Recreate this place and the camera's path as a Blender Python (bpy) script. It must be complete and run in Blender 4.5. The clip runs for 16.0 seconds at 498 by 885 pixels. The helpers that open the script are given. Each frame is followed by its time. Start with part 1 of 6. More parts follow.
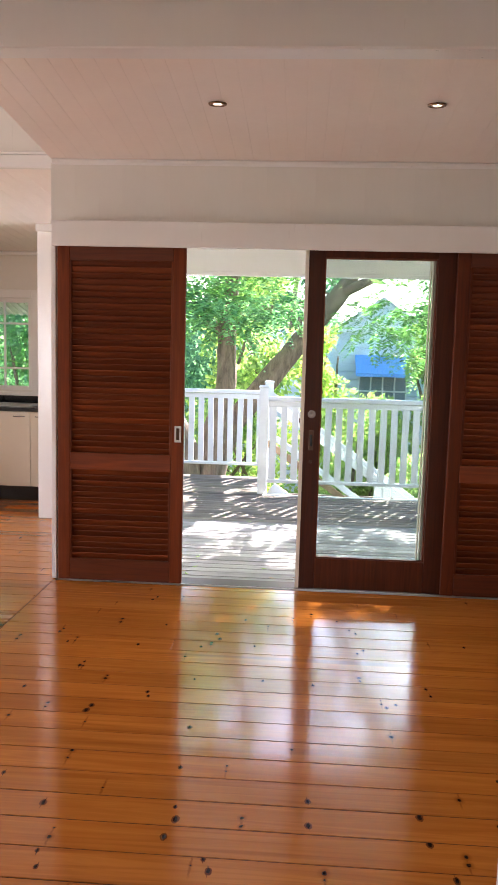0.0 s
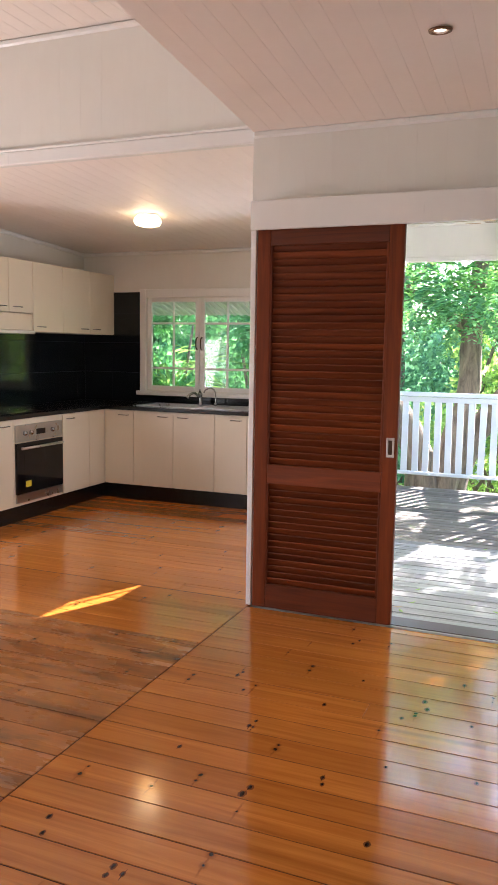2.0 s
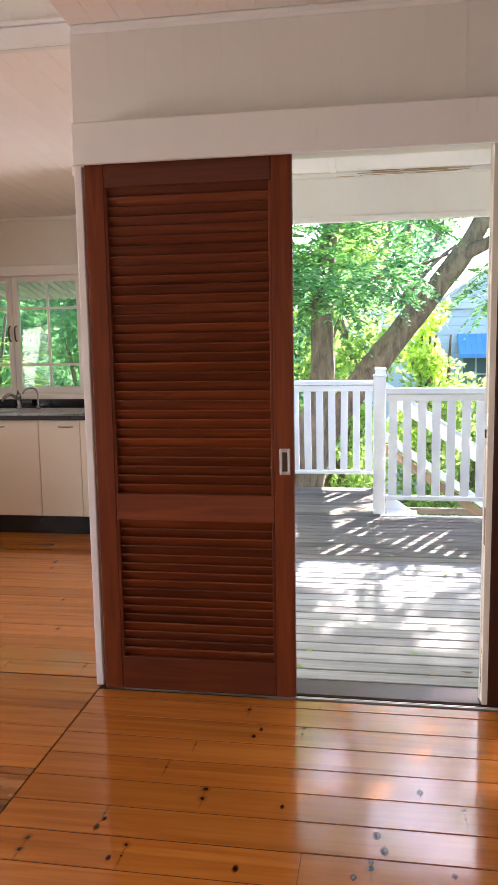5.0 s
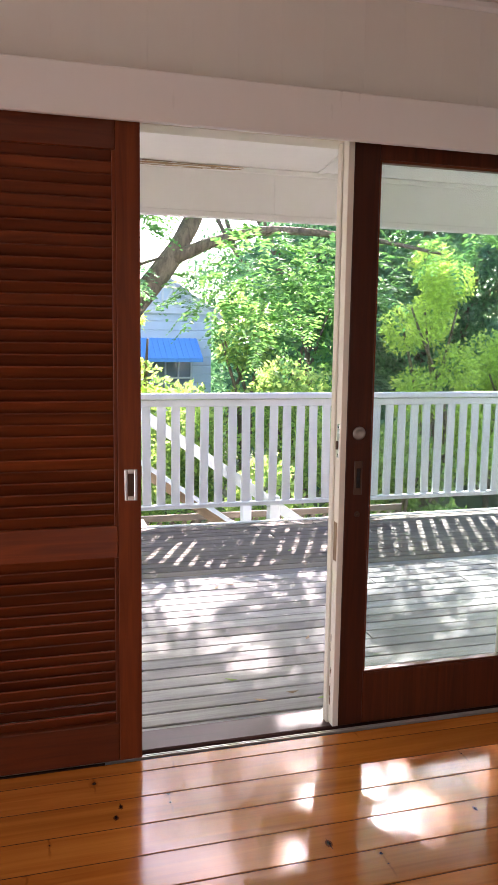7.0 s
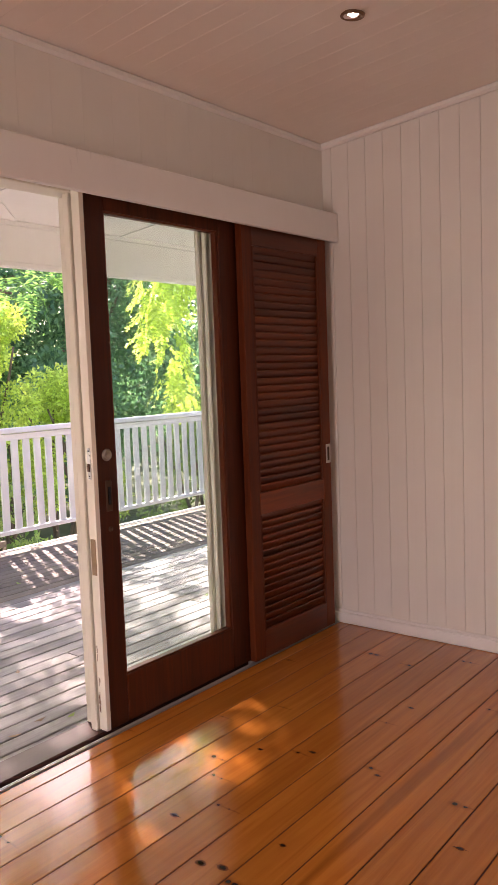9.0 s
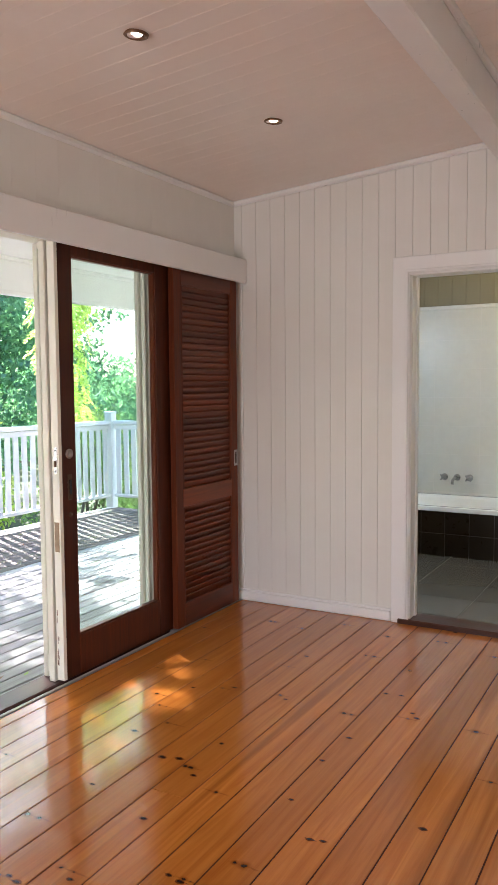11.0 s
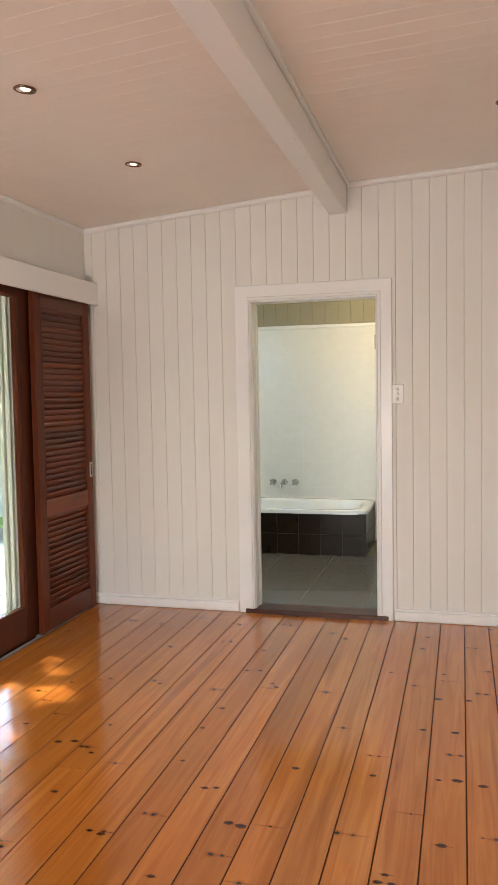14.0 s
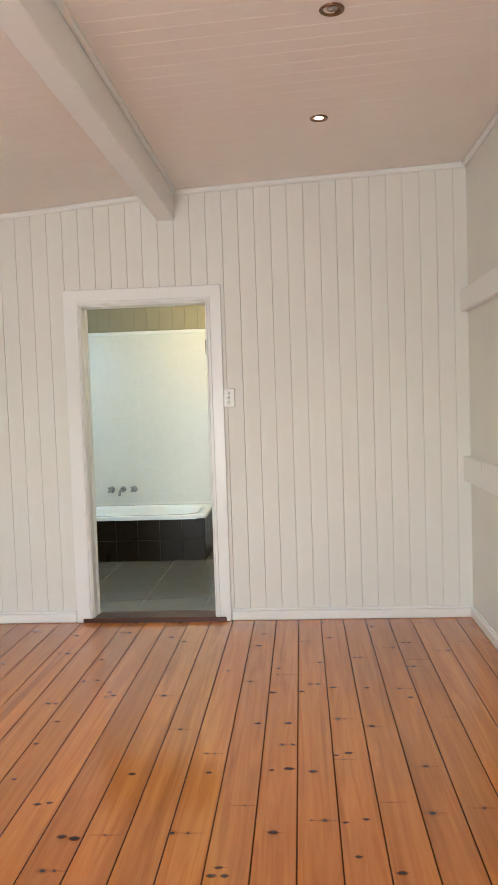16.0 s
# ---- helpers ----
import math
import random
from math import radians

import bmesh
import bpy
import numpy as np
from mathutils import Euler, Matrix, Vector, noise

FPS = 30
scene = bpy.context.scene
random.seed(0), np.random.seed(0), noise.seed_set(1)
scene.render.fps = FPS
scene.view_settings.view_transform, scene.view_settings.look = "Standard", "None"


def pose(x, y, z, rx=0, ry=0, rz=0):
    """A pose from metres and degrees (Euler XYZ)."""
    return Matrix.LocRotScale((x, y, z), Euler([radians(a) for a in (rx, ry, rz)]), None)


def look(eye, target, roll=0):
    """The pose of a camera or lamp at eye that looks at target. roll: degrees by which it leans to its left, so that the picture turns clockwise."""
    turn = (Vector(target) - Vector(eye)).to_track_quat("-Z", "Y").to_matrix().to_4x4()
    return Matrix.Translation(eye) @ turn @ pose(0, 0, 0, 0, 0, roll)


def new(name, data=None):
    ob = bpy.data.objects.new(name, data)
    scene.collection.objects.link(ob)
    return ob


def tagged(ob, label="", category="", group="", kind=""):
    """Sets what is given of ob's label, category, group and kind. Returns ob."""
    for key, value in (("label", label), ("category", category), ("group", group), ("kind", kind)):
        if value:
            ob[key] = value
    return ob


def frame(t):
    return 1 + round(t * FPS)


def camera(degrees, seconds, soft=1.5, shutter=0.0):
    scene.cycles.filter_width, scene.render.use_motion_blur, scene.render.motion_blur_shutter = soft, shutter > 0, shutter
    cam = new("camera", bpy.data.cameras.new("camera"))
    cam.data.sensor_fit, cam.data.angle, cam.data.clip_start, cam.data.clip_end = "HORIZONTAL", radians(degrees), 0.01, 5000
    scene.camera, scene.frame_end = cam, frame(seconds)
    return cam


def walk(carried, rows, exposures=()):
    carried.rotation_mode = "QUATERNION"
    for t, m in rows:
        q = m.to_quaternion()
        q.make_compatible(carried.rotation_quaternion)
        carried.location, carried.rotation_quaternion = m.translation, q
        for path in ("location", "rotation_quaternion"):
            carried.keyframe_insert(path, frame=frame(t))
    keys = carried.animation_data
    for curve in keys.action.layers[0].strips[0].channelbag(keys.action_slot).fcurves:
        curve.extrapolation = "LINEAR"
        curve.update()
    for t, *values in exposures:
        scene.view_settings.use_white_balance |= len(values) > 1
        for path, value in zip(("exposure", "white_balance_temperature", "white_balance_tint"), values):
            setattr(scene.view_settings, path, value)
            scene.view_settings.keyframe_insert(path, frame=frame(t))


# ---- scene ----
cam = camera(35.5, 16.0, 1.1)
PATH = [
    (0, (0.69, 0.036, 1.442), (0.564, 2.019, 1.209), 1.5),
    (0.5, (0.689, 0.213, 1.431), (0.471, 2.189, 1.207), 1.0),
    (1, (0.745, 0.393, 1.427), (0.318, 2.333, 1.195), 1.3),
    (1.5, (0.782, 0.579, 1.423), (0.11, 2.447, 1.186), 1.3),
    (2, (0.761, 0.783, 1.418), (0.018, 2.624, 1.179), 0.9),
    (2.5, (0.712, 0.961, 1.414), (-0.019, 2.806, 1.163), 0.3),
    (3, (0.702, 1.203, 1.427), (-0.058, 3.035, 1.172), 0.1),
    (3.5, (0.675, 1.383, 1.431), (-0.07, 3.221, 1.168), 0.0),
    (4, (0.565, 1.554, 1.429), (-0.045, 3.44, 1.169), -0.3),
    (4.2, (0.524, 1.618, 1.417), (-0.031, 3.522, 1.157), -0.6),
    (6.3, (-0.134, 2.092, 1.383), (0.079, 4.063, 1.118), 0.4),
    (6.5, (-0.195, 2.148, 1.387), (0.125, 4.106, 1.13), 0.6),
    (7, (-0.35, 2.223, 1.393), (0.202, 4.127, 1.133), 0.8),
    (7.5, (-0.578, 2.239, 1.395), (0.202, 4.061, 1.129), 0.8),
    (8, (-0.784, 2.328, 1.384), (0.166, 4.068, 1.123), 0.9),
    (8.5, (-0.947, 2.398, 1.395), (0.307, 3.94, 1.173), -0.6),
    (9, (-1.196, 2.416, 1.367), (0.355, 3.666, 1.191), -2.1),
    (9.5, (-1.41, 2.358, 1.371), (0.219, 3.505, 1.193), -1.8),
    (9.7, (-1.492, 2.325, 1.364), (0.152, 3.448, 1.177), -1.4),
    (11.8, (-2.229, 2.162, 1.414), (-0.464, 3.095, 1.289), -0.5),
    (12, (-2.273, 2.164, 1.415), (-0.515, 3.109, 1.284), -0.6),
    (12.5, (-2.374, 2.229, 1.424), (-0.599, 3.14, 1.288), -0.6),
    (13, (-2.441, 2.266, 1.423), (-0.605, 3.048, 1.29), -0.7),
    (13.5, (-2.484, 2.271, 1.423), (-0.594, 2.913, 1.295), -0.7),
    (14, (-2.495, 2.254, 1.416), (-0.57, 2.781, 1.293), -1.0),
    (14.5, (-2.498, 2.232, 1.407), (-0.545, 2.646, 1.285), -1.4),
    (15, (-2.504, 2.228, 1.412), (-0.531, 2.53, 1.287), -1.5),
    (15.5, (-2.507, 2.204, 1.412), (-0.524, 2.431, 1.288), -1.8),
    (16, (-2.507, 2.187, 1.399), (-0.514, 2.322, 1.285), -1.9),
]
EXPOSURES = [(0.0, 2.85, 6450, 24), (1.0, 2.78, 6650, 26), (1.8, 2.9, 6200, 21), (2.5, 3.0, 6100, 21), (4.0, 2.97, 6150, 21), (6.5, 2.38, 6600, 30), (8.0, 2.5, 6400, 31), (8.6, 2.46, 6600, 33),
             (9.0, 2.42, 7500, 43), (9.7, 2.64, 7150, 36), (11.8, 2.88, 5900, 19), (12.5, 2.9, 6000, 21), (12.9, 2.9, 7000, 27), (13.5, 3.02, 6700, 21), (14.5, 3.27, 6250, 14), (16.0, 3.32, 6000, 11)]
walk(cam, [(t, look(eye, target, roll)) for t, eye, target, roll in PATH], EXPOSURES)

# ---- light ----
SUN_WAY = Vector((-0.46, -1.0, -0.78)).normalized()      # the way the sunlight travels
world = bpy.data.worlds.new("sky")
scene.world = world
world.use_nodes = True
wn = world.node_tree
sky = wn.nodes.new("ShaderNodeTexSky")
sky.sky_type, sky.sun_disc = "NISHITA", False
sky.sun_elevation = math.asin(-SUN_WAY.z)
sky.sun_rotation = math.atan2(-SUN_WAY.x, -SUN_WAY.y)
wn.links.new(sky.outputs[0], wn.nodes["Background"].inputs[0])
wn.nodes["Background"].inputs[1].default_value = 0.15
sun = new("sun", bpy.data.lights.new("sun", "SUN"))
sun.data.energy, sun.data.angle, sun.data.color = 5.0, radians(0.55), (1.0, 0.95, 0.86)
sun.matrix_world = look((0, 0, 0), SUN_WAY)


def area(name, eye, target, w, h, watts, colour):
    """An area light in an opening, facing from eye to target."""
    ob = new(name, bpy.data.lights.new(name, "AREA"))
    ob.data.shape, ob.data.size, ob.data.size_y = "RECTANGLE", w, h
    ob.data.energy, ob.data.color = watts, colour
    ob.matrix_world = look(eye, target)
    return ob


# fill light added in an invented west opening, out of view
area("fill_west", (-4.60, 3.45, 1.00), (-3.0, 3.30, 0.72), 1.6, 1.25, 12.5, (1.0, 0.96, 0.9))
# fill light added at the unseen hall end, no known source there
area("fill_hall", (0.55, -1.70, 1.5), (0.55, 0.0, 1.1), 0.8, 1.2, 1.4, (1.0, 0.95, 0.88))
area("daylight_nook", (-0.76, 6.17, 1.395), (-3.8, 6.25, 1.25), 0.38, 0.40, 1.2, (0.86, 0.95, 1.0))
area("daylight_bath", (3.5, 4.70, 1.75), (3.9, 3.4, 0.4), 0.9, 0.7, 2.2, (0.64, 0.89, 1.0))


# ---- materials ----
def shader(name):
    m = bpy.data.materials.new(name)
    m.use_nodes = True
    t = m.node_tree
    return m, t, t.nodes["Principled BSDF"], t.nodes, t.links


def coords(n, l, scale, rand=True, kind="Object"):
    """Object coordinates, shifted for each object, scaled by a vector."""
    tc = n.new("ShaderNodeTexCoord")
    mp = n.new("ShaderNodeMapping")
    mp.inputs["Scale"].default_value = scale
    if rand:
        oi = n.new("ShaderNodeObjectInfo")
        mul = n.new("ShaderNodeMath")
        mul.operation, mul.inputs[1].default_value = "MULTIPLY", 37.0
        l.new(oi.outputs["Random"], mul.inputs[0])
        add = n.new("ShaderNodeVectorMath")
        add.operation = "ADD"
        l.new(tc.outputs[kind], add.inputs[0])
        l.new(mul.outputs[0], add.inputs[1])
        l.new(add.outputs[0], mp.inputs["Vector"])
    else:
        l.new(tc.outputs[kind], mp.inputs["Vector"])
    return mp.outputs[0]


def noise_of(n, l, vec, scale=1.0, detail=4.0, rough=0.6, dist=0.0):
    x = n.new("ShaderNodeTexNoise")
    l.new(vec, x.inputs["Vector"])
    x.inputs["Scale"].default_value, x.inputs["Detail"].default_value = scale, detail
    x.inputs["Roughness"].default_value, x.inputs["Distortion"].default_value = rough, dist
    return x.outputs["Fac"]


def ramp(n, l, fac, stops):
    r = n.new("ShaderNodeValToRGB")
    e = r.color_ramp.elements
    while len(e) < len(stops):
        e.new(0.5)
    for el, (p, c) in zip(e, stops):
        el.position, el.color = p, (*c, 1) if len(c) == 3 else c
    l.new(fac, r.inputs[0])
    return r.outputs[0]


def mix(n, l, fac, a, b, mode="MIX"):
    x = n.new("ShaderNodeMix")
    x.data_type, x.blend_type = "RGBA", mode
    for sock, v in ((x.inputs[0], fac), (x.inputs[6], a), (x.inputs[7], b)):
        if isinstance(v, (int, float)):
            sock.default_value = v
        elif isinstance(v, tuple):
            sock.default_value = (*v, 1)
        else:
            l.new(v, sock)
    return x.outputs[2]


def calc(n, l, op, a, b=0.0):
    x = n.new("ShaderNodeMath")
    x.operation = op
    for sock, v in ((x.inputs[0], a), (x.inputs[1], b)):
        if isinstance(v, (int, float)):
            sock.default_value = v
        else:
            l.new(v, sock)
    return x.outputs[0]


def bump(n, l, b, height, strength=0.2, dist=0.005):
    x = n.new("ShaderNodeBump")
    x.inputs["Strength"].default_value, x.inputs["Distance"].default_value = strength, dist
    l.new(height, x.inputs["Height"])
    l.new(x.outputs[0], b.inputs["Normal"])


def span(n, l, v, lo, hi, a, b):
    x = n.new("ShaderNodeMapRange")
    x.inputs[1].default_value, x.inputs[2].default_value = lo, hi
    x.inputs[3].default_value, x.inputs[4].default_value = a, b
    l.new(v, x.inputs[0])
    return x.outputs[0]


def pine(name, light, dark, rough=0.2, worn=0.0, few=0.4):
    """Varnished knotty pine, grain along local x."""
    m, t, b, n, l = shader(name)
    v = coords(n, l, (1, 1, 1))
    grain = noise_of(n, l, coords(n, l, (1.2, 26, 26)), 1.0, 5, 0.62, 1.2)
    broad = noise_of(n, l, coords(n, l, (0.9, 5, 5)), 1.0, 3, 0.5, 0.6)
    oi = n.new("ShaderNodeObjectInfo")
    col = ramp(n, l, grain, [(0.30, dark), (0.64, light)])
    col = mix(n, l, span(n, l, broad, 0.35, 0.7, 0.0, 0.5), col, tuple(c * 0.72 for c in light), "MIX")
    col = mix(n, l, 1.0, col, ramp(n, l, oi.outputs["Random"], [(0.0, (0.84, 0.79, 0.72)), (0.5, (1, 1, 1)), (1.0, (1.08, 1.05, 0.98))]), "MULTIPLY")
    # whorls of one or two knots across the board, with a thin dark crease, every 0.35 m or so
    tc = n.new("ShaderNodeTexCoord")
    xyz = n.new("ShaderNodeSeparateXYZ")
    l.new(tc.outputs["Object"], xyz.inputs[0])
    wob = calc(n, l, "MULTIPLY", calc(n, l, "SUBTRACT", noise_of(n, l, coords(n, l, (45, 45, 45)), 1.0, 3), 0.5), 0.014)
    u = calc(n, l, "ADD", calc(n, l, "MULTIPLY", calc(n, l, "ADD", xyz.outputs[0], wob), 2.7), calc(n, l, "MULTIPLY", oi.outputs["Random"], 50.0))
    cell = calc(n, l, "FLOOR", u)
    key = n.new("ShaderNodeCombineXYZ")
    l.new(cell, key.inputs[0])
    l.new(calc(n, l, "MULTIPLY", oi.outputs["Random"], 91.0), key.inputs[1])
    chance = []
    for k in (0.0, 7.3):
        key2 = n.new("ShaderNodeVectorMath")
        key2.operation, key2.inputs[1].default_value = "ADD", (0.0, 0.0, k)
        l.new(key.outputs[0], key2.inputs[0])
        wh = n.new("ShaderNodeTexWhiteNoise")
        wh.noise_dimensions = "3D"
        l.new(key2.outputs[0], wh.inputs["Vector"])
        sp = n.new("ShaderNodeSeparateColor")
        l.new(wh.outputs["Color"], sp.inputs[0])
        chance += [sp.outputs[0], sp.outputs[1], sp.outputs[2]]
    dx = calc(n, l, "DIVIDE", calc(n, l, "SUBTRACT", calc(n, l, "SUBTRACT", u, cell), span(n, l, chance[0], 0, 1, 0.15, 0.85)), 2.7)
    across = calc(n, l, "ADD", xyz.outputs[1], wob)
    y1 = span(n, l, chance[1], 0, 1, -0.058, 0.045)
    y2 = calc(n, l, "ADD", y1, span(n, l, chance[2], 0, 1, 0.022, 0.055))
    knot = halo = None
    for yk, rk in ((y1, span(n, l, chance[3], 0.1, 1, 0.0026, 0.0085)), (y2, span(n, l, chance[4], 0.35, 1, 0.0008, 0.0075))):
        dy = calc(n, l, "MULTIPLY", calc(n, l, "SUBTRACT", across, yk), 0.8)
        d = calc(n, l, "SQRT", calc(n, l, "ADD", calc(n, l, "MULTIPLY", dx, dx), calc(n, l, "MULTIPLY", dy, dy)))
        q = calc(n, l, "DIVIDE", d, rk)
        a, h = span(n, l, q, 0.8, 1.15, 1.0, 0.0), span(n, l, q, 0.9, 3.0, 0.6, 0.0)
        knot = a if knot is None else calc(n, l, "MAXIMUM", knot, a)
        halo = h if halo is None else calc(n, l, "MAXIMUM", halo, h)
    crease = calc(n, l, "MULTIPLY", span(n, l, calc(n, l, "ABSOLUTE", dx), 0.0012, 0.0050, 0.5, 0.0),
                  span(n, l, calc(n, l, "ABSOLUTE", calc(n, l, "SUBTRACT", across, y1)), 0.03, 0.06, 1.0, 0.0))
    some = calc(n, l, "GREATER_THAN", chance[5], few)
    halo = calc(n, l, "MULTIPLY", calc(n, l, "MAXIMUM", halo, crease), some)
    knot = calc(n, l, "MULTIPLY", knot, some)
    streak = span(n, l, noise_of(n, l, coords(n, l, (0.5, 13, 3)), 1.0, 3, 0.5, 0.4), 0.60, 0.74, 0.0, 0.55)
    col = mix(n, l, streak, col, tuple(c * 0.5 for c in dark))
    col = mix(n, l, halo, col, tuple(c * k for c, k in zip(dark, (0.45, 0.38, 0.4))))
    col = mix(n, l, knot, col, (0.02, 0.008, 0.005))
    if worn:
        spots = n.new("ShaderNodeTexVoronoi")
        spots.inputs["Scale"].default_value = 22
        l.new(v, spots.inputs["Vector"])
        nail = span(n, l, spots.outputs["Distance"], 0.05, 0.12, 0.8, 0.0)
        patch = span(n, l, noise_of(n, l, coords(n, l, (2, 6, 1)), 1.0, 4), 0.55, 0.7, 0.0, worn)
        col = mix(n, l, patch, col, (0.10, 0.05, 0.022))
        col = mix(n, l, calc(n, l, "MULTIPLY", nail, patch), col, (0.02, 0.012, 0.008))
    l.new(col, b.inputs["Base Color"])
    l.new(span(n, l, noise_of(n, l, coords(n, l, (3, 9, 3)), 1.0, 5, 0.6), 0.3, 0.75, rough * 0.75, rough * 1.35), b.inputs["Roughness"])
    b.inputs["Coat Weight"].default_value = 0.35
    b.inputs["Coat Roughness"].default_value = 0.08
    bump(n, l, b, calc(n, l, "ADD", grain, calc(n, l, "MULTIPLY", knot, -0.6)), 0.10, 0.002)
    return m


def wood(name, light, dark, rough=0.4, grain_scale=(2, 30, 30), strength=0.2, coat=0.0, spec=0.5):
    m, t, b, n, l = shader(name)
    grain = noise_of(n, l, coords(n, l, grain_scale), 1.0, 5, 0.6, 0.8)
    broad = noise_of(n, l, coords(n, l, tuple(s * 0.16 for s in grain_scale)), 1.0, 3)
    oi = n.new("ShaderNodeObjectInfo")
    col = ramp(n, l, grain, [(0.28, dark), (0.72, light)])
    col = mix(n, l, 1.0, col, ramp(n, l, broad, [(0.3, (0.75, 0.72, 0.70)), (0.7, (1.12, 1.1, 1.08))]), "MULTIPLY")
    col = mix(n, l, 1.0, col, ramp(n, l, oi.outputs["Random"], [(0.0, (0.72, 0.68, 0.66)), (0.5, (1, 1, 1)), (1.0, (1.3, 1.3, 1.22))]), "MULTIPLY")
    l.new(col, b.inputs["Base Color"])
    l.new(span(n, l, grain, 0.2, 0.8, rough * 0.8, rough * 1.25), b.inputs["Roughness"])
    b.inputs["Coat Weight"].default_value = coat
    b.inputs["Specular IOR Level"].default_value = spec
    bump(n, l, b, grain, strength, 0.003)
    return m


def paint(name, colour, rough=0.45, dirt=0.12, dirt_colour=(0.42, 0.36, 0.28), relief=0.08):
    """Brushed paint with faint grime."""
    m, t, b, n, l = shader(name)
    v = coords(n, l, (1, 1, 1))
    fine = noise_of(n, l, coords(n, l, (30, 30, 4)), 1.0, 4)
    big = noise_of(n, l, v, 1.7, 5, 0.65)
    col = mix(n, l, span(n, l, big, 0.42, 0.8, 0.0, dirt), colour, dirt_colour)
    col = mix(n, l, span(n, l, fine, 0.3, 0.7, 0.0, 0.06), col, tuple(c * 0.8 for c in colour))
    l.new(col, b.inputs["Base Color"])
    l.new(span(n, l, fine, 0.2, 0.8, rough * 0.85, rough * 1.2), b.inputs["Roughness"])
    bump(n, l, b, fine, relief, 0.002)
    return m


def peeling(name, colour, bare, amount=0.55):
    """Old outdoor paint that has come off in places."""
    m, t, b, n, l = shader(name)
    v = coords(n, l, (1, 1, 1))
    a = noise_of(n, l, coords(n, l, (5, 5, 1.6)), 1.0, 6, 0.7)
    fine = noise_of(n, l, v, 40, 4)
    k = span(n, l, a, amount, amount + 0.03, 0.0, 1.0)
    col = mix(n, l, k, mix(n, l, span(n, l, noise_of(n, l, v, 3, 4), 0.4, 0.75, 0, 0.3), colour, tuple(c * 0.7 for c in colour)), bare)
    l.new(col, b.inputs["Base Color"])
    b.inputs["Roughness"].default_value = 0.6
    bump(n, l, b, calc(n, l, "ADD", calc(n, l, "MULTIPLY", k, -1.0), calc(n, l, "MULTIPLY", fine, 0.2)), 0.4, 0.003)
    return m


def plain(name, colour, rough=0.4, metal=0.0, grain=0.05, scale=14):
    m, t, b, n, l = shader(name)
    f = noise_of(n, l, coords(n, l, (1, 1, 1)), scale, 3)
    l.new(mix(n, l, span(n, l, f, 0.3, 0.7, 0, grain * 3), colour, tuple(c * 0.7 for c in colour)), b.inputs["Base Color"])
    l.new(span(n, l, f, 0.2, 0.8, rough * 0.95, min(1, rough * 1.05)), b.inputs["Roughness"])
    b.inputs["Metallic"].default_value = metal
    return m


def glow(name, colour, strength):
    m, t, b, n, l = shader(name)
    b.inputs["Base Color"].default_value = (0.9, 0.9, 0.85, 1)
    b.inputs["Emission Color"].default_value = (*colour, 1)
    b.inputs["Emission Strength"].default_value = strength
    return m


def glass(name, tint=(0.93, 0.97, 0.96)):
    m, t, b, n, l = shader(name)
    n.remove(b)
    tr, gl, mx, fr = (n.new("ShaderNode" + k) for k in ("BsdfTransparent", "BsdfGlossy", "MixShader", "LayerWeight"))
    tr.inputs[0].default_value = (*tint, 1)
    gl.inputs["Roughness"].default_value = 0.02
    rise = calc(n, l, "POWER", fr.outputs["Facing"], 5.0)
    l.new(calc(n, l, "ADD", calc(n, l, "MULTIPLY", rise, 0.7), 0.03), mx.inputs[0])
    l.new(tr.outputs[0], mx.inputs[1])
    l.new(gl.outputs[0], mx.inputs[2])
    l.new(mx.outputs[0], n["Material Output"].inputs[0])
    return m


def leaf(name, light, dark, lets_by=0.45):
    m, t, b, n, l = shader(name)
    n.remove(b)
    ge = n.new("ShaderNodeNewGeometry")
    col = ramp(n, l, ge.outputs["Random Per Island"], [(0.0, dark), (0.6, light), (1.0, tuple(min(1, c * 1.35) for c in light))])
    df, tl, gl, m1, m2 = (n.new("ShaderNode" + k) for k in ("BsdfDiffuse", "BsdfTranslucent", "BsdfGlossy", "MixShader", "MixShader"))
    l.new(col, df.inputs[0])
    l.new(mix(n, l, 1.0, col, (1.2, 1.18, 0.72), "MULTIPLY"), tl.inputs[0])
    gl.inputs["Roughness"].default_value = 0.45
    m1.inputs[0].default_value, m2.inputs[0].default_value = lets_by, 0.025
    l.new(df.outputs[0], m1.inputs[1])
    l.new(tl.outputs[0], m1.inputs[2])
    l.new(m1.outputs[0], m2.inputs[1])
    l.new(gl.outputs[0], m2.inputs[2])
    l.new(m2.outputs[0], n["Material Output"].inputs[0])
    return m


def bark(name, light, dark):
    m, t, b, n, l = shader(name)
    v = coords(n, l, (14, 14, 3.2), False)
    a = noise_of(n, l, v, 1.0, 6, 0.7, 0.7)
    l.new(ramp(n, l, a, [(0.3, dark), (0.7, light)]), b.inputs["Base Color"])
    b.inputs["Roughness"].default_value = 0.9
    bump(n, l, b, a, 0.9, 0.03)
    return m


